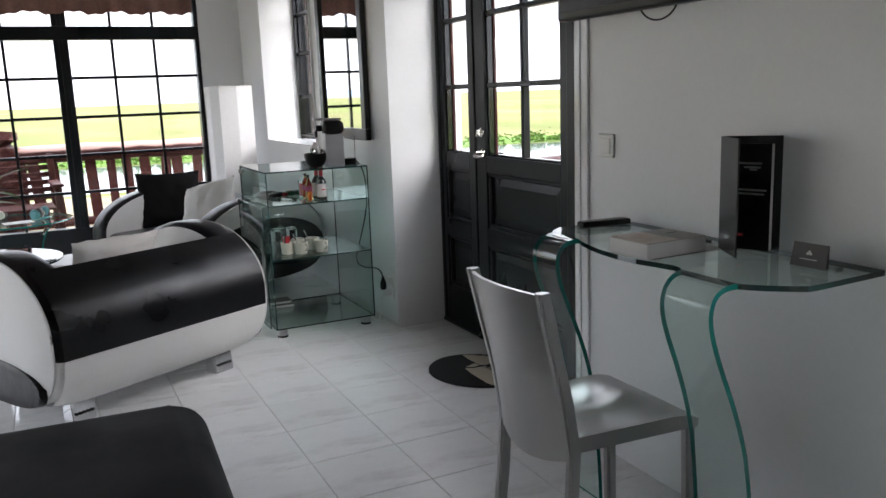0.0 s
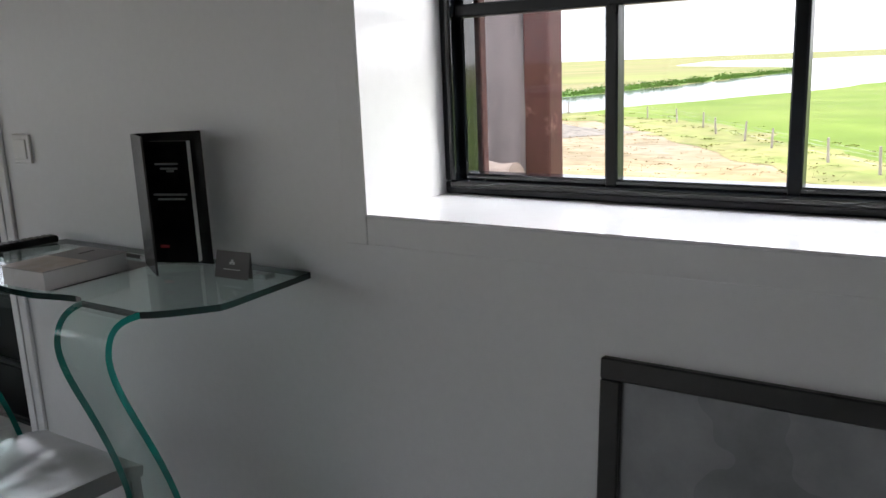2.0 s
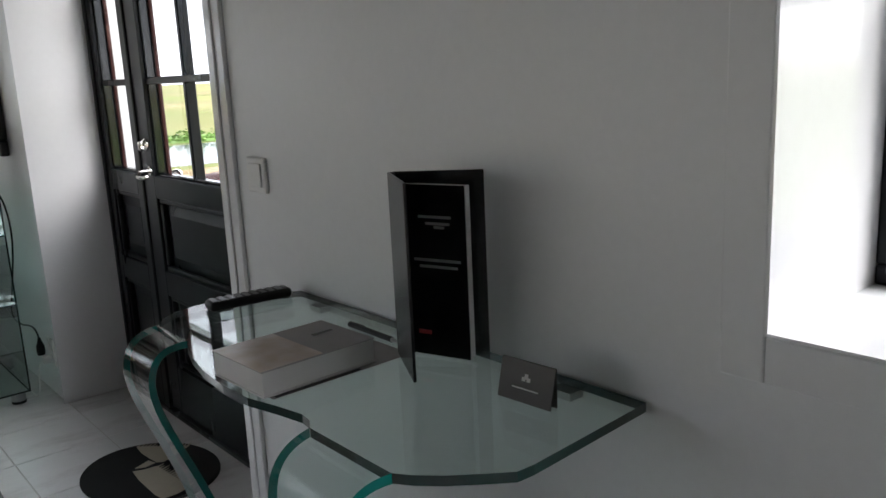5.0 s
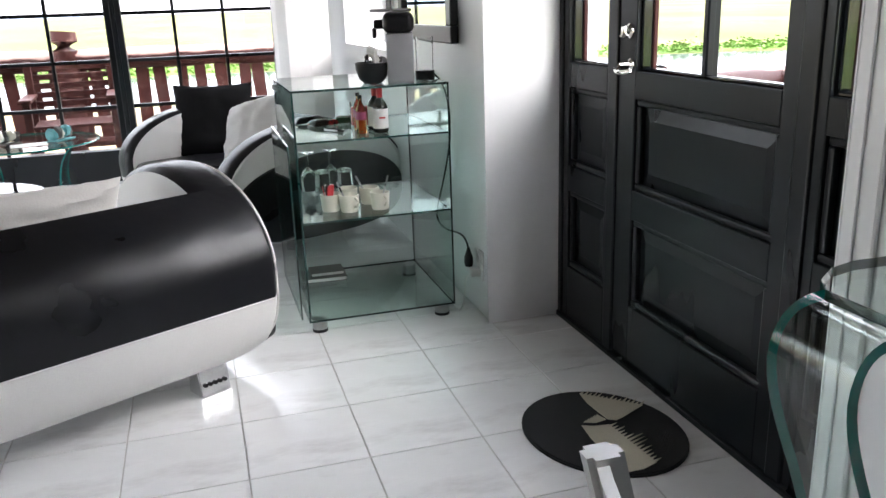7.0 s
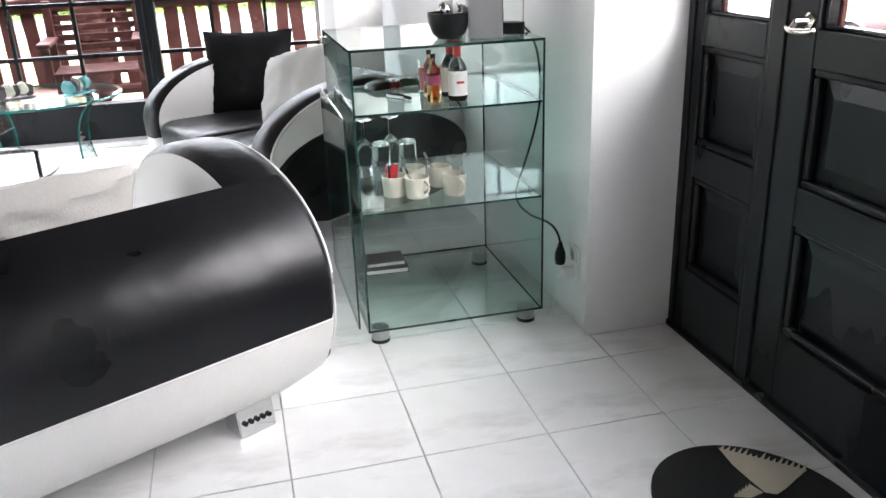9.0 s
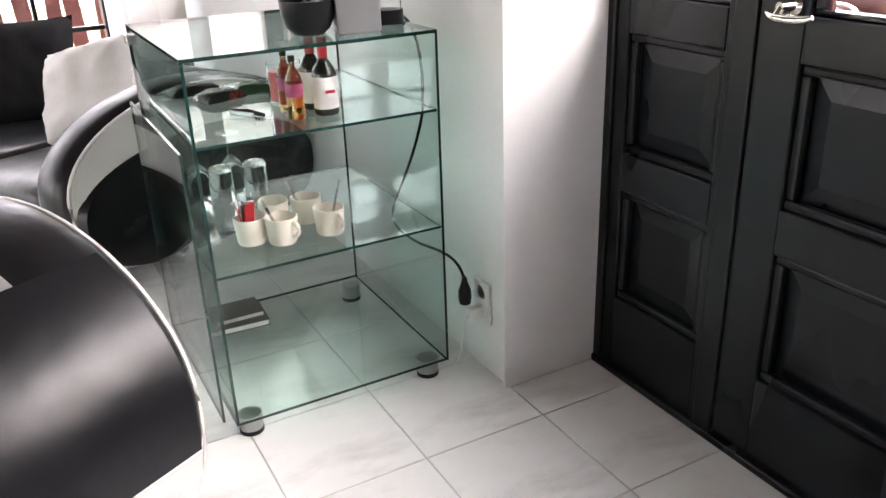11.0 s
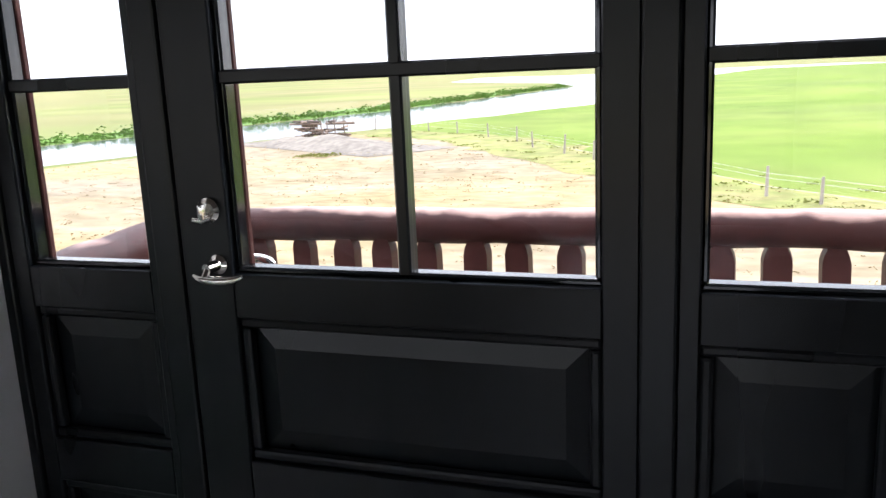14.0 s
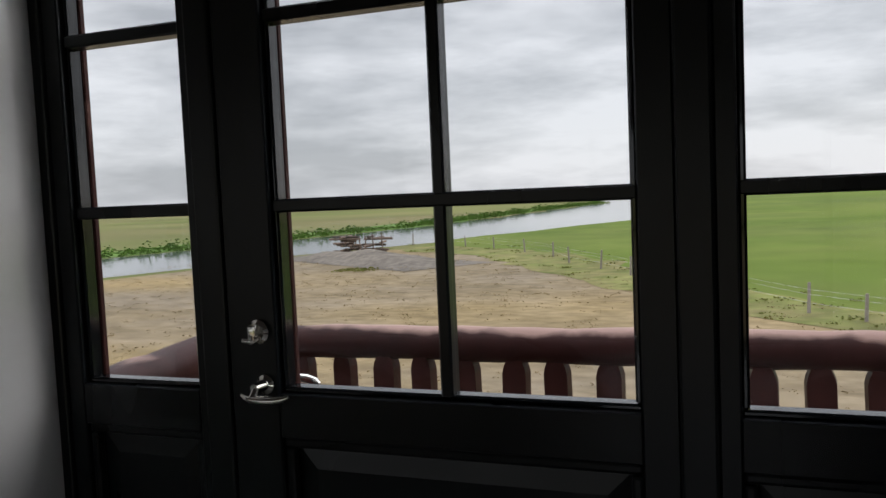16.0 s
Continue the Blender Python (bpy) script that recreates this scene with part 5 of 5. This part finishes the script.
# ---- white floor lamp in the corner ----
lamp = thing("floor_lamp", "tall white square paper floor lamp in the corner", "lamp", pose(1.53, 7.32, 0, 0, 0, 12))
bm = bmesh.new()
for k in range(4):
    a = [(-0.15, -0.15), (0.15, -0.15), (0.15, 0.15), (-0.15, 0.15)][k]
    b = [(-0.15, -0.15), (0.15, -0.15), (0.15, 0.15), (-0.15, 0.15)][(k + 1) % 4]
    for c, d in ((a, b),):
        ms = ((c[0] + d[0]) / 2 * 1.12, (c[1] + d[1]) / 2 * 1.12)
        for p, q in ((c, ms), (ms, d)):
            v = [bm.verts.new(w) for w in ((*p, 0.03), (*q, 0.03), (*q, 1.47), (*p, 1.47))]
            bm.faces.new(v)
bmesh.ops.remove_doubles(bm, verts=bm.verts, dist=1e-4)
bmesh.ops.solidify(bm, geom=bm.faces[:], thickness=0.004)
part("shade", bm, PAPER, lamp, "folded white paper shade")
part("base", boxed(-0.14, 0.14, -0.14, 0.14, 0, 0.03, bevel=0.004, seg=1), STEEL, lamp)

# ---- glass cabinet ----
CX0, CX1, CY0, CY1 = 1.115, 1.715, 4.512, 5.152
cab = thing("glass_cabinet", "open greenish plate glass shelf cabinet on steel feet", "cabinet")


def plate(name, x0, x1, y0, y1, z0, z1, thin):
    bm = boxed(x0, x1, y0, y1, z0, z1)
    for f in bm.faces:
        if abs(f.normal[thin]) < 0.5:
            f.material_index = 1
    bm.normal_update()
    for f in bm.faces:
        f.material_index = 0 if abs(f.normal[thin]) > 0.5 else 1
    return part(name, bm, (GREEN_GLASS, EDGE_DARK), cab)


T = 0.007
plate("top", CX0, CX1, CY0, CY1, 0.945, 0.953, 2)
plate("shelf", CX0 + T, CX1 - T, CY0 + 0.003, CY1 - 0.02, 0.757, 0.764, 2)
plate("shelf", CX0 + T, CX1 - T, CY0 + 0.003, CY1 - 0.02, 0.449, 0.456, 2)
plate("bottom", CX0 + T, CX1 - T, CY0, CY1, 0.052, 0.060, 2)
plate("side", CX0, CX0 + T, CY0, CY1, 0.052, 0.945, 0)
plate("side", CX1 - T, CX1, CY0, CY1, 0.052, 0.945, 0)
plate("door", CX0 - 0.028, CX0 - 0.022, CY0 + 0.02, CY1 - 0.02, 0.062, 0.752, 0)
plate("back", CX0 + T, CX1 - T, CY1 - T, CY1, 0.060, 0.945, 1)
for x in (CX0 + 0.045, CX1 - 0.045):
    for y in (CY0 + 0.045, CY1 - 0.045):
        ft = part("foot", lathe([(0, 0.012), (0.030, 0.012), (0.030, 0.052), (0, 0.052)], 24, x, y), STEEL, cab, "brushed steel foot", True)
        part("pad", lathe([(0, 0), (0.031, 0), (0.031, 0.012), (0, 0.012)], 24, x, y), PLASTIC_B, ft, "", True)
for z in (0.20, 0.92):
    part("hinge", boxed(CX0 - 0.012, CX0 + 0.014, CY1 - 0.06, CY1 - 0.02, z - 0.012, z + 0.012, bevel=0.002, seg=1), STEEL, cab)

# coffee machine on the cabinet
cm = thing("coffee_machine", "black and silver capsule coffee machine on the glass top", "coffee machine", pose(1.575, 4.69, 0.953, 0, 0, -14))
part("body", boxed(-0.052, 0.052, -0.12, 0.12, 0.0, 0.185, bevel=0.008, seg=2), PLASTIC_G, cm, "silver grey side panels", True)
bm = boxed(-0.062, 0.058, -0.135, 0.125, 0.185, 0.262, bevel=0.028, seg=4)
part("head", bm, PLASTIC_B, cm, "glossy black head", True)
part("spout", boxed(-0.098, -0.055, -0.03, 0.03, 0.20, 0.235, bevel=0.008, seg=2), PLASTIC_B, cm, "", True)
part("spout_nozzle", boxed(-0.105, -0.088, -0.014, 0.014, 0.165, 0.205, bevel=0.004, seg=1), PLASTIC_B, cm)
part("lever", boxed(-0.11, 0.05, -0.05, 0.05, 0.262, 0.274, bevel=0.005, seg=2), PLASTIC_G, cm, "", True)
bm = lathe([(0, 0.004), (0.032, 0.004), (0.034, 0.03), (0.036, 0.165), (0.033, 0.165), (0.031, 0.034), (0, 0.03)], 24, 0.095, 0.02)
tank = part("water_tank", bm, CLEAR_GLASS, cm, "clear water tank", True)
part("tank_base", lathe([(0, 0), (0.038, 0), (0.038, 0.034), (0, 0.034)], 24, 0.095, 0.02), PLASTIC_B, cm, "", True)
bowl = thing("bowl", "black bowl full of wrapped coffee capsules", "bowl", pose(1.452, 4.655, 0.953))
part("bowl_body", lathe([(0, 0), (0.035, 0), (0.052, 0.016), (0.064, 0.05), (0.066, 0.078), (0.061, 0.078), (0.056, 0.04), (0.03, 0.012), (0, 0.012)], 32), PLASTIC_B, bowl, "", True)
rnd2 = random.Random(5)
for i in range(9):
    a, r = rnd2.uniform(0, 6.28), 0.038 * math.sqrt(rnd2.random())
    bm = lathe([(0, 0), (0.011, 0), (0.016, 0.022), (0.019, 0.024), (0.012, 0.03), (0, 0.031)], 14)
    part("capsule", bm, (CHROME, PAPER, NICKEL)[i % 3], bowl, "", True, pose(r * math.cos(a), r * math.sin(a), 0.066 + rnd2.uniform(0, 0.025), rnd2.uniform(-70, 70), rnd2.uniform(-70, 70), 0))
bm = bmesh.new()
for k in range(4):
    box(bm, -0.014 + 0.004 * k, -0.010 + 0.004 * k, -0.02, 0.02, 0.0, 0.075 + 0.006 * k)
part("sachet", bm, PAPER, bowl, "white paper sachets", at=pose(0.01, 0.0, 0.06, 20, -25, 30))


# bottles, packets, cups, glasses, books inside the cabinet
def bottle(name, x, y, z, h, r, mat, label, neck=0.35, cap=None, wrap=None, cap_from=0.74, band=(0.22, 0.66)):
    b = thing(name, label, "bottle", pose(x, y, z))
    hs = h * (1 - neck)
    part("glass_body", lathe([(0, 0.002), (r * 0.9, 0), (r, 0.006), (r, hs * 0.82), (r * 0.8, hs * 0.95), (r * 0.36, hs * 1.12), (r * 0.30, h * 0.97), (r * 0.34, h), (0, h)], 28), mat, b, "", True)
    if cap:
        part("capsule_foil", lathe([(r * 0.40, h * cap_from), (r * 0.40, h * 1.004), (0, h * 1.006)], 24), cap, b, "", True)
    if wrap:
        part("label", lathe([(r * 1.012, hs * band[0]), (r * 1.012, hs * band[1])], 28), wrap[0], b, wrap[1], True)
    return b


S1, S2, S3 = 0.764, 0.456, 0.060
WINES = "wine bottles"
for x, y in ((1.470, 4.634), (1.466, 4.712)):
    b = bottle("wine_bottle", x, y, S1, 0.182, 0.030, WINE, "small dark wine bottle with red foil and white label", cap=RED, wrap=(PAPER, "white paper label"), band=(0.14, 0.78))
    tagged(b, group=WINES)
    part("label_text", boxed(-0.012, 0.012, -0.0318, -0.0306, 0.055, 0.062), RED, b)
b = bottle("liqueur_bottle", 1.392, 4.634, S1, 0.148, 0.021, LIQUEUR, "small bottle of amber liqueur with a pink label", 0.27, PLASTIC_B, (PINK, "pink label"), 0.91, (0.50, 0.78))
b = bottle("liqueur_bottle", 1.398, 4.712, S1, 0.150, 0.021, LIQUEUR, "small bottle of amber liqueur behind another", 0.27, PLASTIC_B, (PINK, "pink label"), 0.91, (0.50, 0.78))
jar = thing("glass_jar", "clear glass jar filled with red sweets", "jar", pose(1.425, 4.800, S1))
part("jar_body", lathe([(0, 0), (0.042, 0), (0.044, 0.01), (0.044, 0.105), (0.041, 0.105), (0.041, 0.012), (0, 0.010)], 28), CLEAR_GLASS, jar, "", True)
part("filling", lathe([(0, 0.012), (0.040, 0.012), (0.040, 0.085), (0, 0.09)], 24), RED, jar, "", True)


def packet(x, y, z, w, d, mat, label, rot):
    bm = bmesh.new()
    n = 12
    t, b = {}, {}
    for i in range(n + 1):
        for j in range(n + 1):
            u, v = -1 + 2 * i / n, -1 + 2 * j / n
            k = (max(0, 1 - u ** 4) * max(0, 1 - v ** 4)) ** 0.5
            cr = 0.006 * noise.noise(Vector((u * 4 + x * 9, v * 4, 1)))
            t[i, j] = bm.verts.new((u * w / 2, v * d / 2, 0.003 + 0.024 * k + cr * k))
            b[i, j] = t[i, j] if i in (0, n) or j in (0, n) else bm.verts.new((u * w / 2, v * d / 2, 0.001))
    for i in range(n):
        for j in range(n):
            bm.faces.new((t[i, j], t[i + 1, j], t[i + 1, j + 1], t[i, j + 1]))
            bm.faces.new((b[i, j], b[i, j + 1], b[i + 1, j + 1], b[i + 1, j]))
    bmesh.ops.recalc_face_normals(bm, faces=bm.faces)
    return tagged(part("snack_packet", bm, mat, None, "", True, pose(x, y, z, 0, 0, rot)), label, "packet")


packet(1.29, 4.95, S1, 0.12, 0.09, FOIL, "crumpled red and black foil snack packet", 20)
packet(1.40, 4.98, S1, 0.13, 0.09, DARK_GREEN, "crumpled dark green foil snack packet", -15)
packet(1.25, 5.06, S1, 0.14, 0.08, PLASTIC_B, "crumpled black foil snack packet", 5)
ck = thing("corkscrew", "folding black waiter's corkscrew lying on the shelf", "corkscrew", pose(1.300, 4.735, S1 + 0.006, 0, 0, -60))
part("handle", tube([(-0.055, 0.0, 0), (0, 0.006, 0.002), (0.055, 0.0, 0)], 0.006, 10, taper=(0.8, 1.1, 0.9)), PLASTIC_B, ck, "", True)
part("lever", boxed(-0.05, 0.03, -0.012, -0.006, -0.004, 0.004, bevel=0.001, seg=1), STEEL, ck)


def cup(x, y, rot, handle=True, label="cream stoneware cup with a small handle"):
    c = thing("cup", label, "cup", pose(x, y, S2, 0, 0, rot), "cream cups")
    bm = lathe([(0, 0), (0.033, 0), (0.036, 0.005), (0.038, 0.035), (0.041, 0.068), (0.0392, 0.069), (0.0355, 0.035), (0.034, 0.010), (0, 0.008)], 30)
    for v in bm.verts:  # hand-pressed, uneven rim and sides
        q = v.co.copy()
        k = 0.07 * q.z / 0.07 * noise.noise(Vector((q.x * 38 + x * 50, q.y * 38 + y * 50, 0.3)))
        v.co = Vector((q.x * (1.0 + k), q.y * (0.97 + k), q.z * (1 + 0.6 * k)))
    part("cup_body", bm, CERAMIC, c, "", True)
    if handle:
        part("handle", tube(bez((0.038, 0, 0.058), (0.064, 0, 0.060), (0.062, 0, 0.022), (0.036, 0, 0.022), 10), 0.0055, 8), CERAMIC, c, "", True)
    return c


cup(1.258, 4.682, 200, False, "cream stoneware beaker holding sugar sachets")
cup(1.325, 4.642, -60)
cup(1.450, 4.636, -75)
cup(1.428, 4.748, 30)
cup(1.345, 4.765, 100)
rnd2 = random.Random(9)
for i in range(7):
    m = (RED, PAPER, COVER_B, RED, PAPER, CARD_B, RED)[i]
    tagged(part("sugar_sachet", boxed(-0.008, 0.008, -0.0015, 0.0015, 0, 0.085, bevel=0.001, seg=1), m, None, "", False, pose(1.256 + rnd2.uniform(-0.02, 0.02), 4.680 + rnd2.uniform(-0.02, 0.02), S2 + 0.02, rnd2.uniform(-14, 14), rnd2.uniform(-14, 14), rnd2.uniform(0, 90))), "slim paper sugar sachet standing in a beaker", "sachet", "sugar sachets")
for x, y, a in ((1.325, 4.642, -24), (1.428, 4.748, -28), (1.450, 4.636, 20)):
    sp = thing("teaspoon", "small dark steel teaspoon leaning in a cup", "spoon", pose(x, y, S2 + 0.012, 0, a, 20), "teaspoons")
    part("spoon_handle", boxed(-0.004, 0.004, -0.0012, 0.0012, 0.02, 0.125, bevel=0.001, seg=1), STEEL, sp)
    part("spoon_bowl", lathe([(0, 0.0), (0.006, 0.002), (0.009, 0.012), (0.006, 0.022), (0, 0.025)], 12), STEEL, sp, "", True)
for x, y in ((1.280, 5.035), (1.380, 5.035)):
    g = thing("tumbler", "clear upturned ribbed drinking glass", "glass", pose(x, y, S2), "drinking glasses")
    part("glass_body", lathe([(0.036, 0), (0.034, 0.085), (0.031, 0.098), (0, 0.098), (0, 0.086), (0.029, 0.086), (0.0335, 0.0), (0.036, 0)], 16), CLEAR_GLASS, g, "", True)
for x, y in ((1.225, 5.08), (1.330, 5.10)):
    g = thing("wine_glass", "clear upturned stemmed wine glass", "glass", pose(x, y, S2), "wine glasses")
    part("glass_bowl", lathe([(0.030, 0), (0.037, 0.05), (0.026, 0.09), (0.006, 0.11), (0.0045, 0.165), (0.012, 0.172), (0.032, 0.176), (0.032, 0.179), (0, 0.179), (0, 0.108), (0.023, 0.088), (0.034, 0.05), (0.0275, 0.0), (0.030, 0)], 24), CLEAR_GLASS, g, "", True)
for x, y, z, w, d, t, rot, lab in ((1.250, 5.042, S3, 0.205, 0.142, 0.020, -3, "thick book with cream pages and a grey cover"), (1.268, 5.052, S3 + 0.020, 0.152, 0.110, 0.017, -1, "small grey cloth-bound book lying on another")):
    bk = thing("book", lab, "book", pose(x, y, z, 0, 0, rot), "stacked books")
    part("page_block", boxed(-w / 2 + 0.006, w / 2 - 0.004, -d / 2 + 0.003, d / 2 - 0.003, 0.0025, t - 0.0025), PAPER, bk)
    part("cover", boxed(-w / 2, w / 2, -d / 2, d / 2, t - 0.0025, t, bevel=0.001, seg=1), BROWN_BOOK, bk)
    part("back_cover", boxed(-w / 2, w / 2, -d / 2, d / 2, 0.0, 0.0025), BROWN_BOOK, bk)
    part("spine", boxed(-w / 2, -w / 2 + 0.004, -d / 2, d / 2, 0.0025, t - 0.0025), BROWN_BOOK, bk)

# ---- oval mat with a horse-hair pattern ----
rug = thing("mat", "round black wool mat with a cream fringed motif", "mat", pose(1.833, 3.440, 0, 0, 0, 0))
RA, RB, RR = 0.264, 0.222, radians(-72)
pts = []
for i in range(48):
    a = 2 * math.pi * i / 48
    x, y = RA * math.cos(a), RB * math.sin(a)
    pts.append((x * math.cos(RR) - y * math.sin(RR), x * math.sin(RR) + y * math.cos(RR)))
bm = prism(pts, 0.001, 0.011)
bmesh.ops.bevel(bm, geom=[e for e in bm.edges if all(v.co.z > 0.01 for v in e.verts)], offset=0.004, segments=2, affect="EDGES")
base = part("body", bm, RUG_B, rug)


def motif(outline, teeth, depth, seed):
    """A cream patch whose last side is torn into long uneven strands."""
    rr = random.Random(seed)
    (ax, ay), (bx, by) = outline[-1], outline[0]
    pts2 = list(outline)
    for k in range(teeth):
        u = (k + 0.5) / teeth
        x, y = ax + (bx - ax) * u, ay + (by - ay) * u
        d = rr.uniform(0.25, 1.0)
        w = 0.30 / teeth
        pts2.append((ax + (bx - ax) * (u - w), ay + (by - ay) * (u - w)))
        pts2.append((x + depth[0] * d, y + depth[1] * d))
        pts2.append((ax + (bx - ax) * (u + w), ay + (by - ay) * (u + w)))
    return prism([(x - 1.833, y - 3.440) for x, y in pts2], 0.0112, 0.0128)


part("motif", motif([(2.018, 3.530), (1.974, 3.508), (1.926, 3.483), (1.895, 3.472), (1.873, 3.486), (1.867, 3.538), (1.862, 3.600), (1.868, 3.672)], 15, (0.034, 0.026), 3), RUG_W, base, "cream wool strands")
part("motif", motif([(1.884, 3.222), (1.834, 3.204), (1.782, 3.206), (1.774, 3.254), (1.774, 3.324), (1.774, 3.400), (1.782, 3.478), (1.816, 3.462), (1.862, 3.456)], 15, (0.062, 0.022), 4), RUG_W, base, "cream wool strands")
part("motif", motif([(1.858, 3.520), (1.868, 3.486), (1.830, 3.478), (1.796, 3.494)], 5, (0.010, 0.012), 5), RUG_W, base, "cream wool strands")


# ---- round tables ----
def round_top(r, t):
    bm = lathe([(0, 0), (r - 0.004, 0), (r, 0.003), (r, t - 0.003), (r - 0.004, t), (0, t)], 56)
    for f in bm.faces:
        if abs(f.normal.z) < 0.8:
            f.material_index = 1
    return bm


ta = thing("glass_table", "round clear glass side table on a bent glass pedestal", "table", pose(-0.24, 6.97, 0))
part("top", round_top(0.43, 0.012), (GREEN_GLASS, EDGE), ta, "round glass top", False, pose(0, 0, 0.505))
for s in (-1, 1):
    prof = bez((s * 0.30, 0.504), (s * 0.16, 0.42), (s * 0.16, 0.14), (s * 0.26, 0.0), 12)
    bm = bmesh.new()
    rows = [[bm.verts.new((x + a * 0.005, b * (0.16 + 0.10 * abs(z - 0.25) * 2), z)) for a, b in ((-1, -1), (1, -1), (1, 1), (-1, 1))] for x, z in prof]
    for r, q in zip(rows, rows[1:]):
        for k in range(4):
            bm.faces.new((r[k], r[(k + 1) % 4], q[(k + 1) % 4], q[k])).material_index = 1 if k in (0, 2) else 0
    bm.faces.new(rows[0])
    bm.faces.new(rows[-1])
    bmesh.ops.recalc_face_normals(bm, faces=bm.faces)
    part("pedestal", bm, (GREEN_GLASS, EDGE), ta, "bent glass pedestal sheet")
tb = thing("coffee_table", "low round black glass coffee table on a white drum", "table", pose(-0.38, 5.56, 0))
part("top", round_top(0.46, 0.014), (BLACK_GLASS, EDGE_DARK), tb, "glossy black glass top", False, pose(0, 0, 0.44))
part("drum", lathe([(0, 0), (0.26, 0), (0.26, 0.03), (0.20, 0.10), (0.18, 0.40), (0.24, 0.44), (0, 0.44)], 40), LEATHER_W, tb, "white pedestal drum", True)
pf2 = thing("pouf", "low round white leather pouf beside the table", "pouf", pose(0.16, 5.86, 0))
part("upholstery", lathe([(0, 0), (0.20, 0), (0.235, 0.05), (0.24, 0.28), (0.20, 0.36), (0.10, 0.385), (0, 0.39)], 40), LEATHER_W, pf2, "", True)


def figurine(x, y, rot, mats, label):
    """A small decorative roll of dark and pale pieces."""
    f = thing("ornament", label, "ornament", pose(x, y, 0.517, 0, 0, rot))
    for k in range(5):
        bm = lathe([(0, -0.02), (0.030, -0.018), (0.036, 0.0), (0.030, 0.018), (0, 0.02)], 16)
        for v in bm.verts:
            v.co *= 1 + 0.35 * noise.noise(v.co * 40 + Vector((k, x * 10, 0)))
        bmesh.ops.transform(bm, matrix=pose(-0.07 + 0.035 * k, 0.008 * (-1) ** k, 0.040 + 0.012 * (k % 2), 90, 25 * (k % 3), 90), verts=bm.verts)
        part("segment", bm, mats[k % len(mats)], f, "", True)
    part("foot", boxed(-0.09, 0.09, -0.035, 0.035, 0.0, 0.006, bevel=0.002, seg=1), mats[0], f)


TEAL = material("turquoise_cloth", (0.12, 0.36, 0.38), 0.6, vary=0.2)
figurine(-0.34, 6.93, 35, (BROWN_BOOK, CERAMIC), "small dark and cream rolled table ornament")
figurine(-0.03, 6.96, 60, (TEAL, BROWN_BOOK, CERAMIC), "small turquoise, brown and cream table ornament")
tagged(part("table_card", boxed(-0.10, 0.10, -0.07, 0.07, 0.0, 0.002), PAPER, None, "", False, pose(-0.19, 6.82, 0.5175, 0, 0, 12)), "white paper card lying on the glass table", "card")

# potted plant beside the tall windows
LEAF = material("glossy_green_leaf", (0.07, 0.14, 0.025), 0.4, vary=0.3, grain=20)
plant = thing("potted_plant", "small green leafy plant in a white pot on the black table", "plant", pose(-0.36, 5.46, 0.454))
part("pot", lathe([(0, 0), (0.052, 0), (0.056, 0.006), (0.068, 0.24), (0.062, 0.24), (0.057, 0.21), (0, 0.21)], 28), CERAMIC, plant, "white pot", True)
rp = random.Random(17)
for k in range(16):
    a, tilt, ln = k * 2.4, rp.uniform(18, 62), rp.uniform(0.22, 0.42)
    bm = bmesh.new()
    left, mid, right = [], [], []
    for i in range(7):
        u = i / 6
        w = 0.034 * math.sin(math.pi * min(1, u * 0.92 + 0.06)) ** 0.8
        bend = radians(tilt) * (0.4 + 0.9 * u)
        x, z = ln * u * math.sin(bend), ln * u * math.cos(bend)
        left.append(bm.verts.new((x, -w, z + 0.006)))
        mid.append(bm.verts.new((x, 0, z)))
        right.append(bm.verts.new((x, w, z + 0.006)))
    for s0 in range(6):
        bm.faces.new((left[s0], left[s0 + 1], mid[s0 + 1], mid[s0]))
        bm.faces.new((mid[s0], mid[s0 + 1], right[s0 + 1], right[s0]))
    part("leaf", bm, LEAF, plant, "", True, pose(0, 0, 0.20 + rp.uniform(0, 0.12), 0, 0, math.degrees(a)))


# ---- floor tiles ----
floor = tagged(part("floor", boxed(X0, DX + 0.10, Y0, FY + 0.02, -0.12, -0.004), GROUT), "glossy white marbled square floor tiles with grey joints", "floor", "", "structure")
P, JX, JY, G = 0.340, 1.829, 4.220, 0.0016


def tile_mesh(w, d):
    bm = bmesh.new()
    box(bm, -w / 2, w / 2, -d / 2, d / 2, -0.003, 0.0, 0.0012, 1)
    me = bpy.data.meshes.new("tile")
    bm.to_mesh(me)
    bm.free()
    me.materials.append(TILE)
    return me


full = tile_mesh(P - 2 * G, P - 2 * G)
narrow = tile_mesh(DX - 0.01 - JX - 2 * G, P - 2 * G)
rest = bmesh.new()
box(rest, JX + G, DX - 0.012, JY + G, D1 - 0.005, -0.003, 0)
box(rest, JX + G, DX - 0.012, D0 + 0.005, JY - 5 * P - G, -0.003, 0)
for i in range(-1, 15):
    for j in range(-12, 19):
        x, y = JX - P * (i + 0.5), JY - P * (j + 0.5)
        if i == -1:
            if D0 + P / 2 < y < D1 - P / 2:
                ob = new("tile", narrow)
                ob.parent, ob.location = floor, ((JX + DX - 0.01) / 2, y, 0)
            continue
        if y > FY - 0.10 or y < Y0 or x < X0:
            continue
        if x > -1.4 and -0.1 < y < 7.0:
            ob = new("tile", full)
            ob.parent, ob.location = floor, (x, y, 0)
        else:
            box(rest, x - P / 2 + G, x + P / 2 - G, y - P / 2 + G, y + P / 2 - G, -0.003, 0)
tagged(part("tiles_beyond", rest, TILE, floor), "glossy white floor tiles", "", "", "stuff")
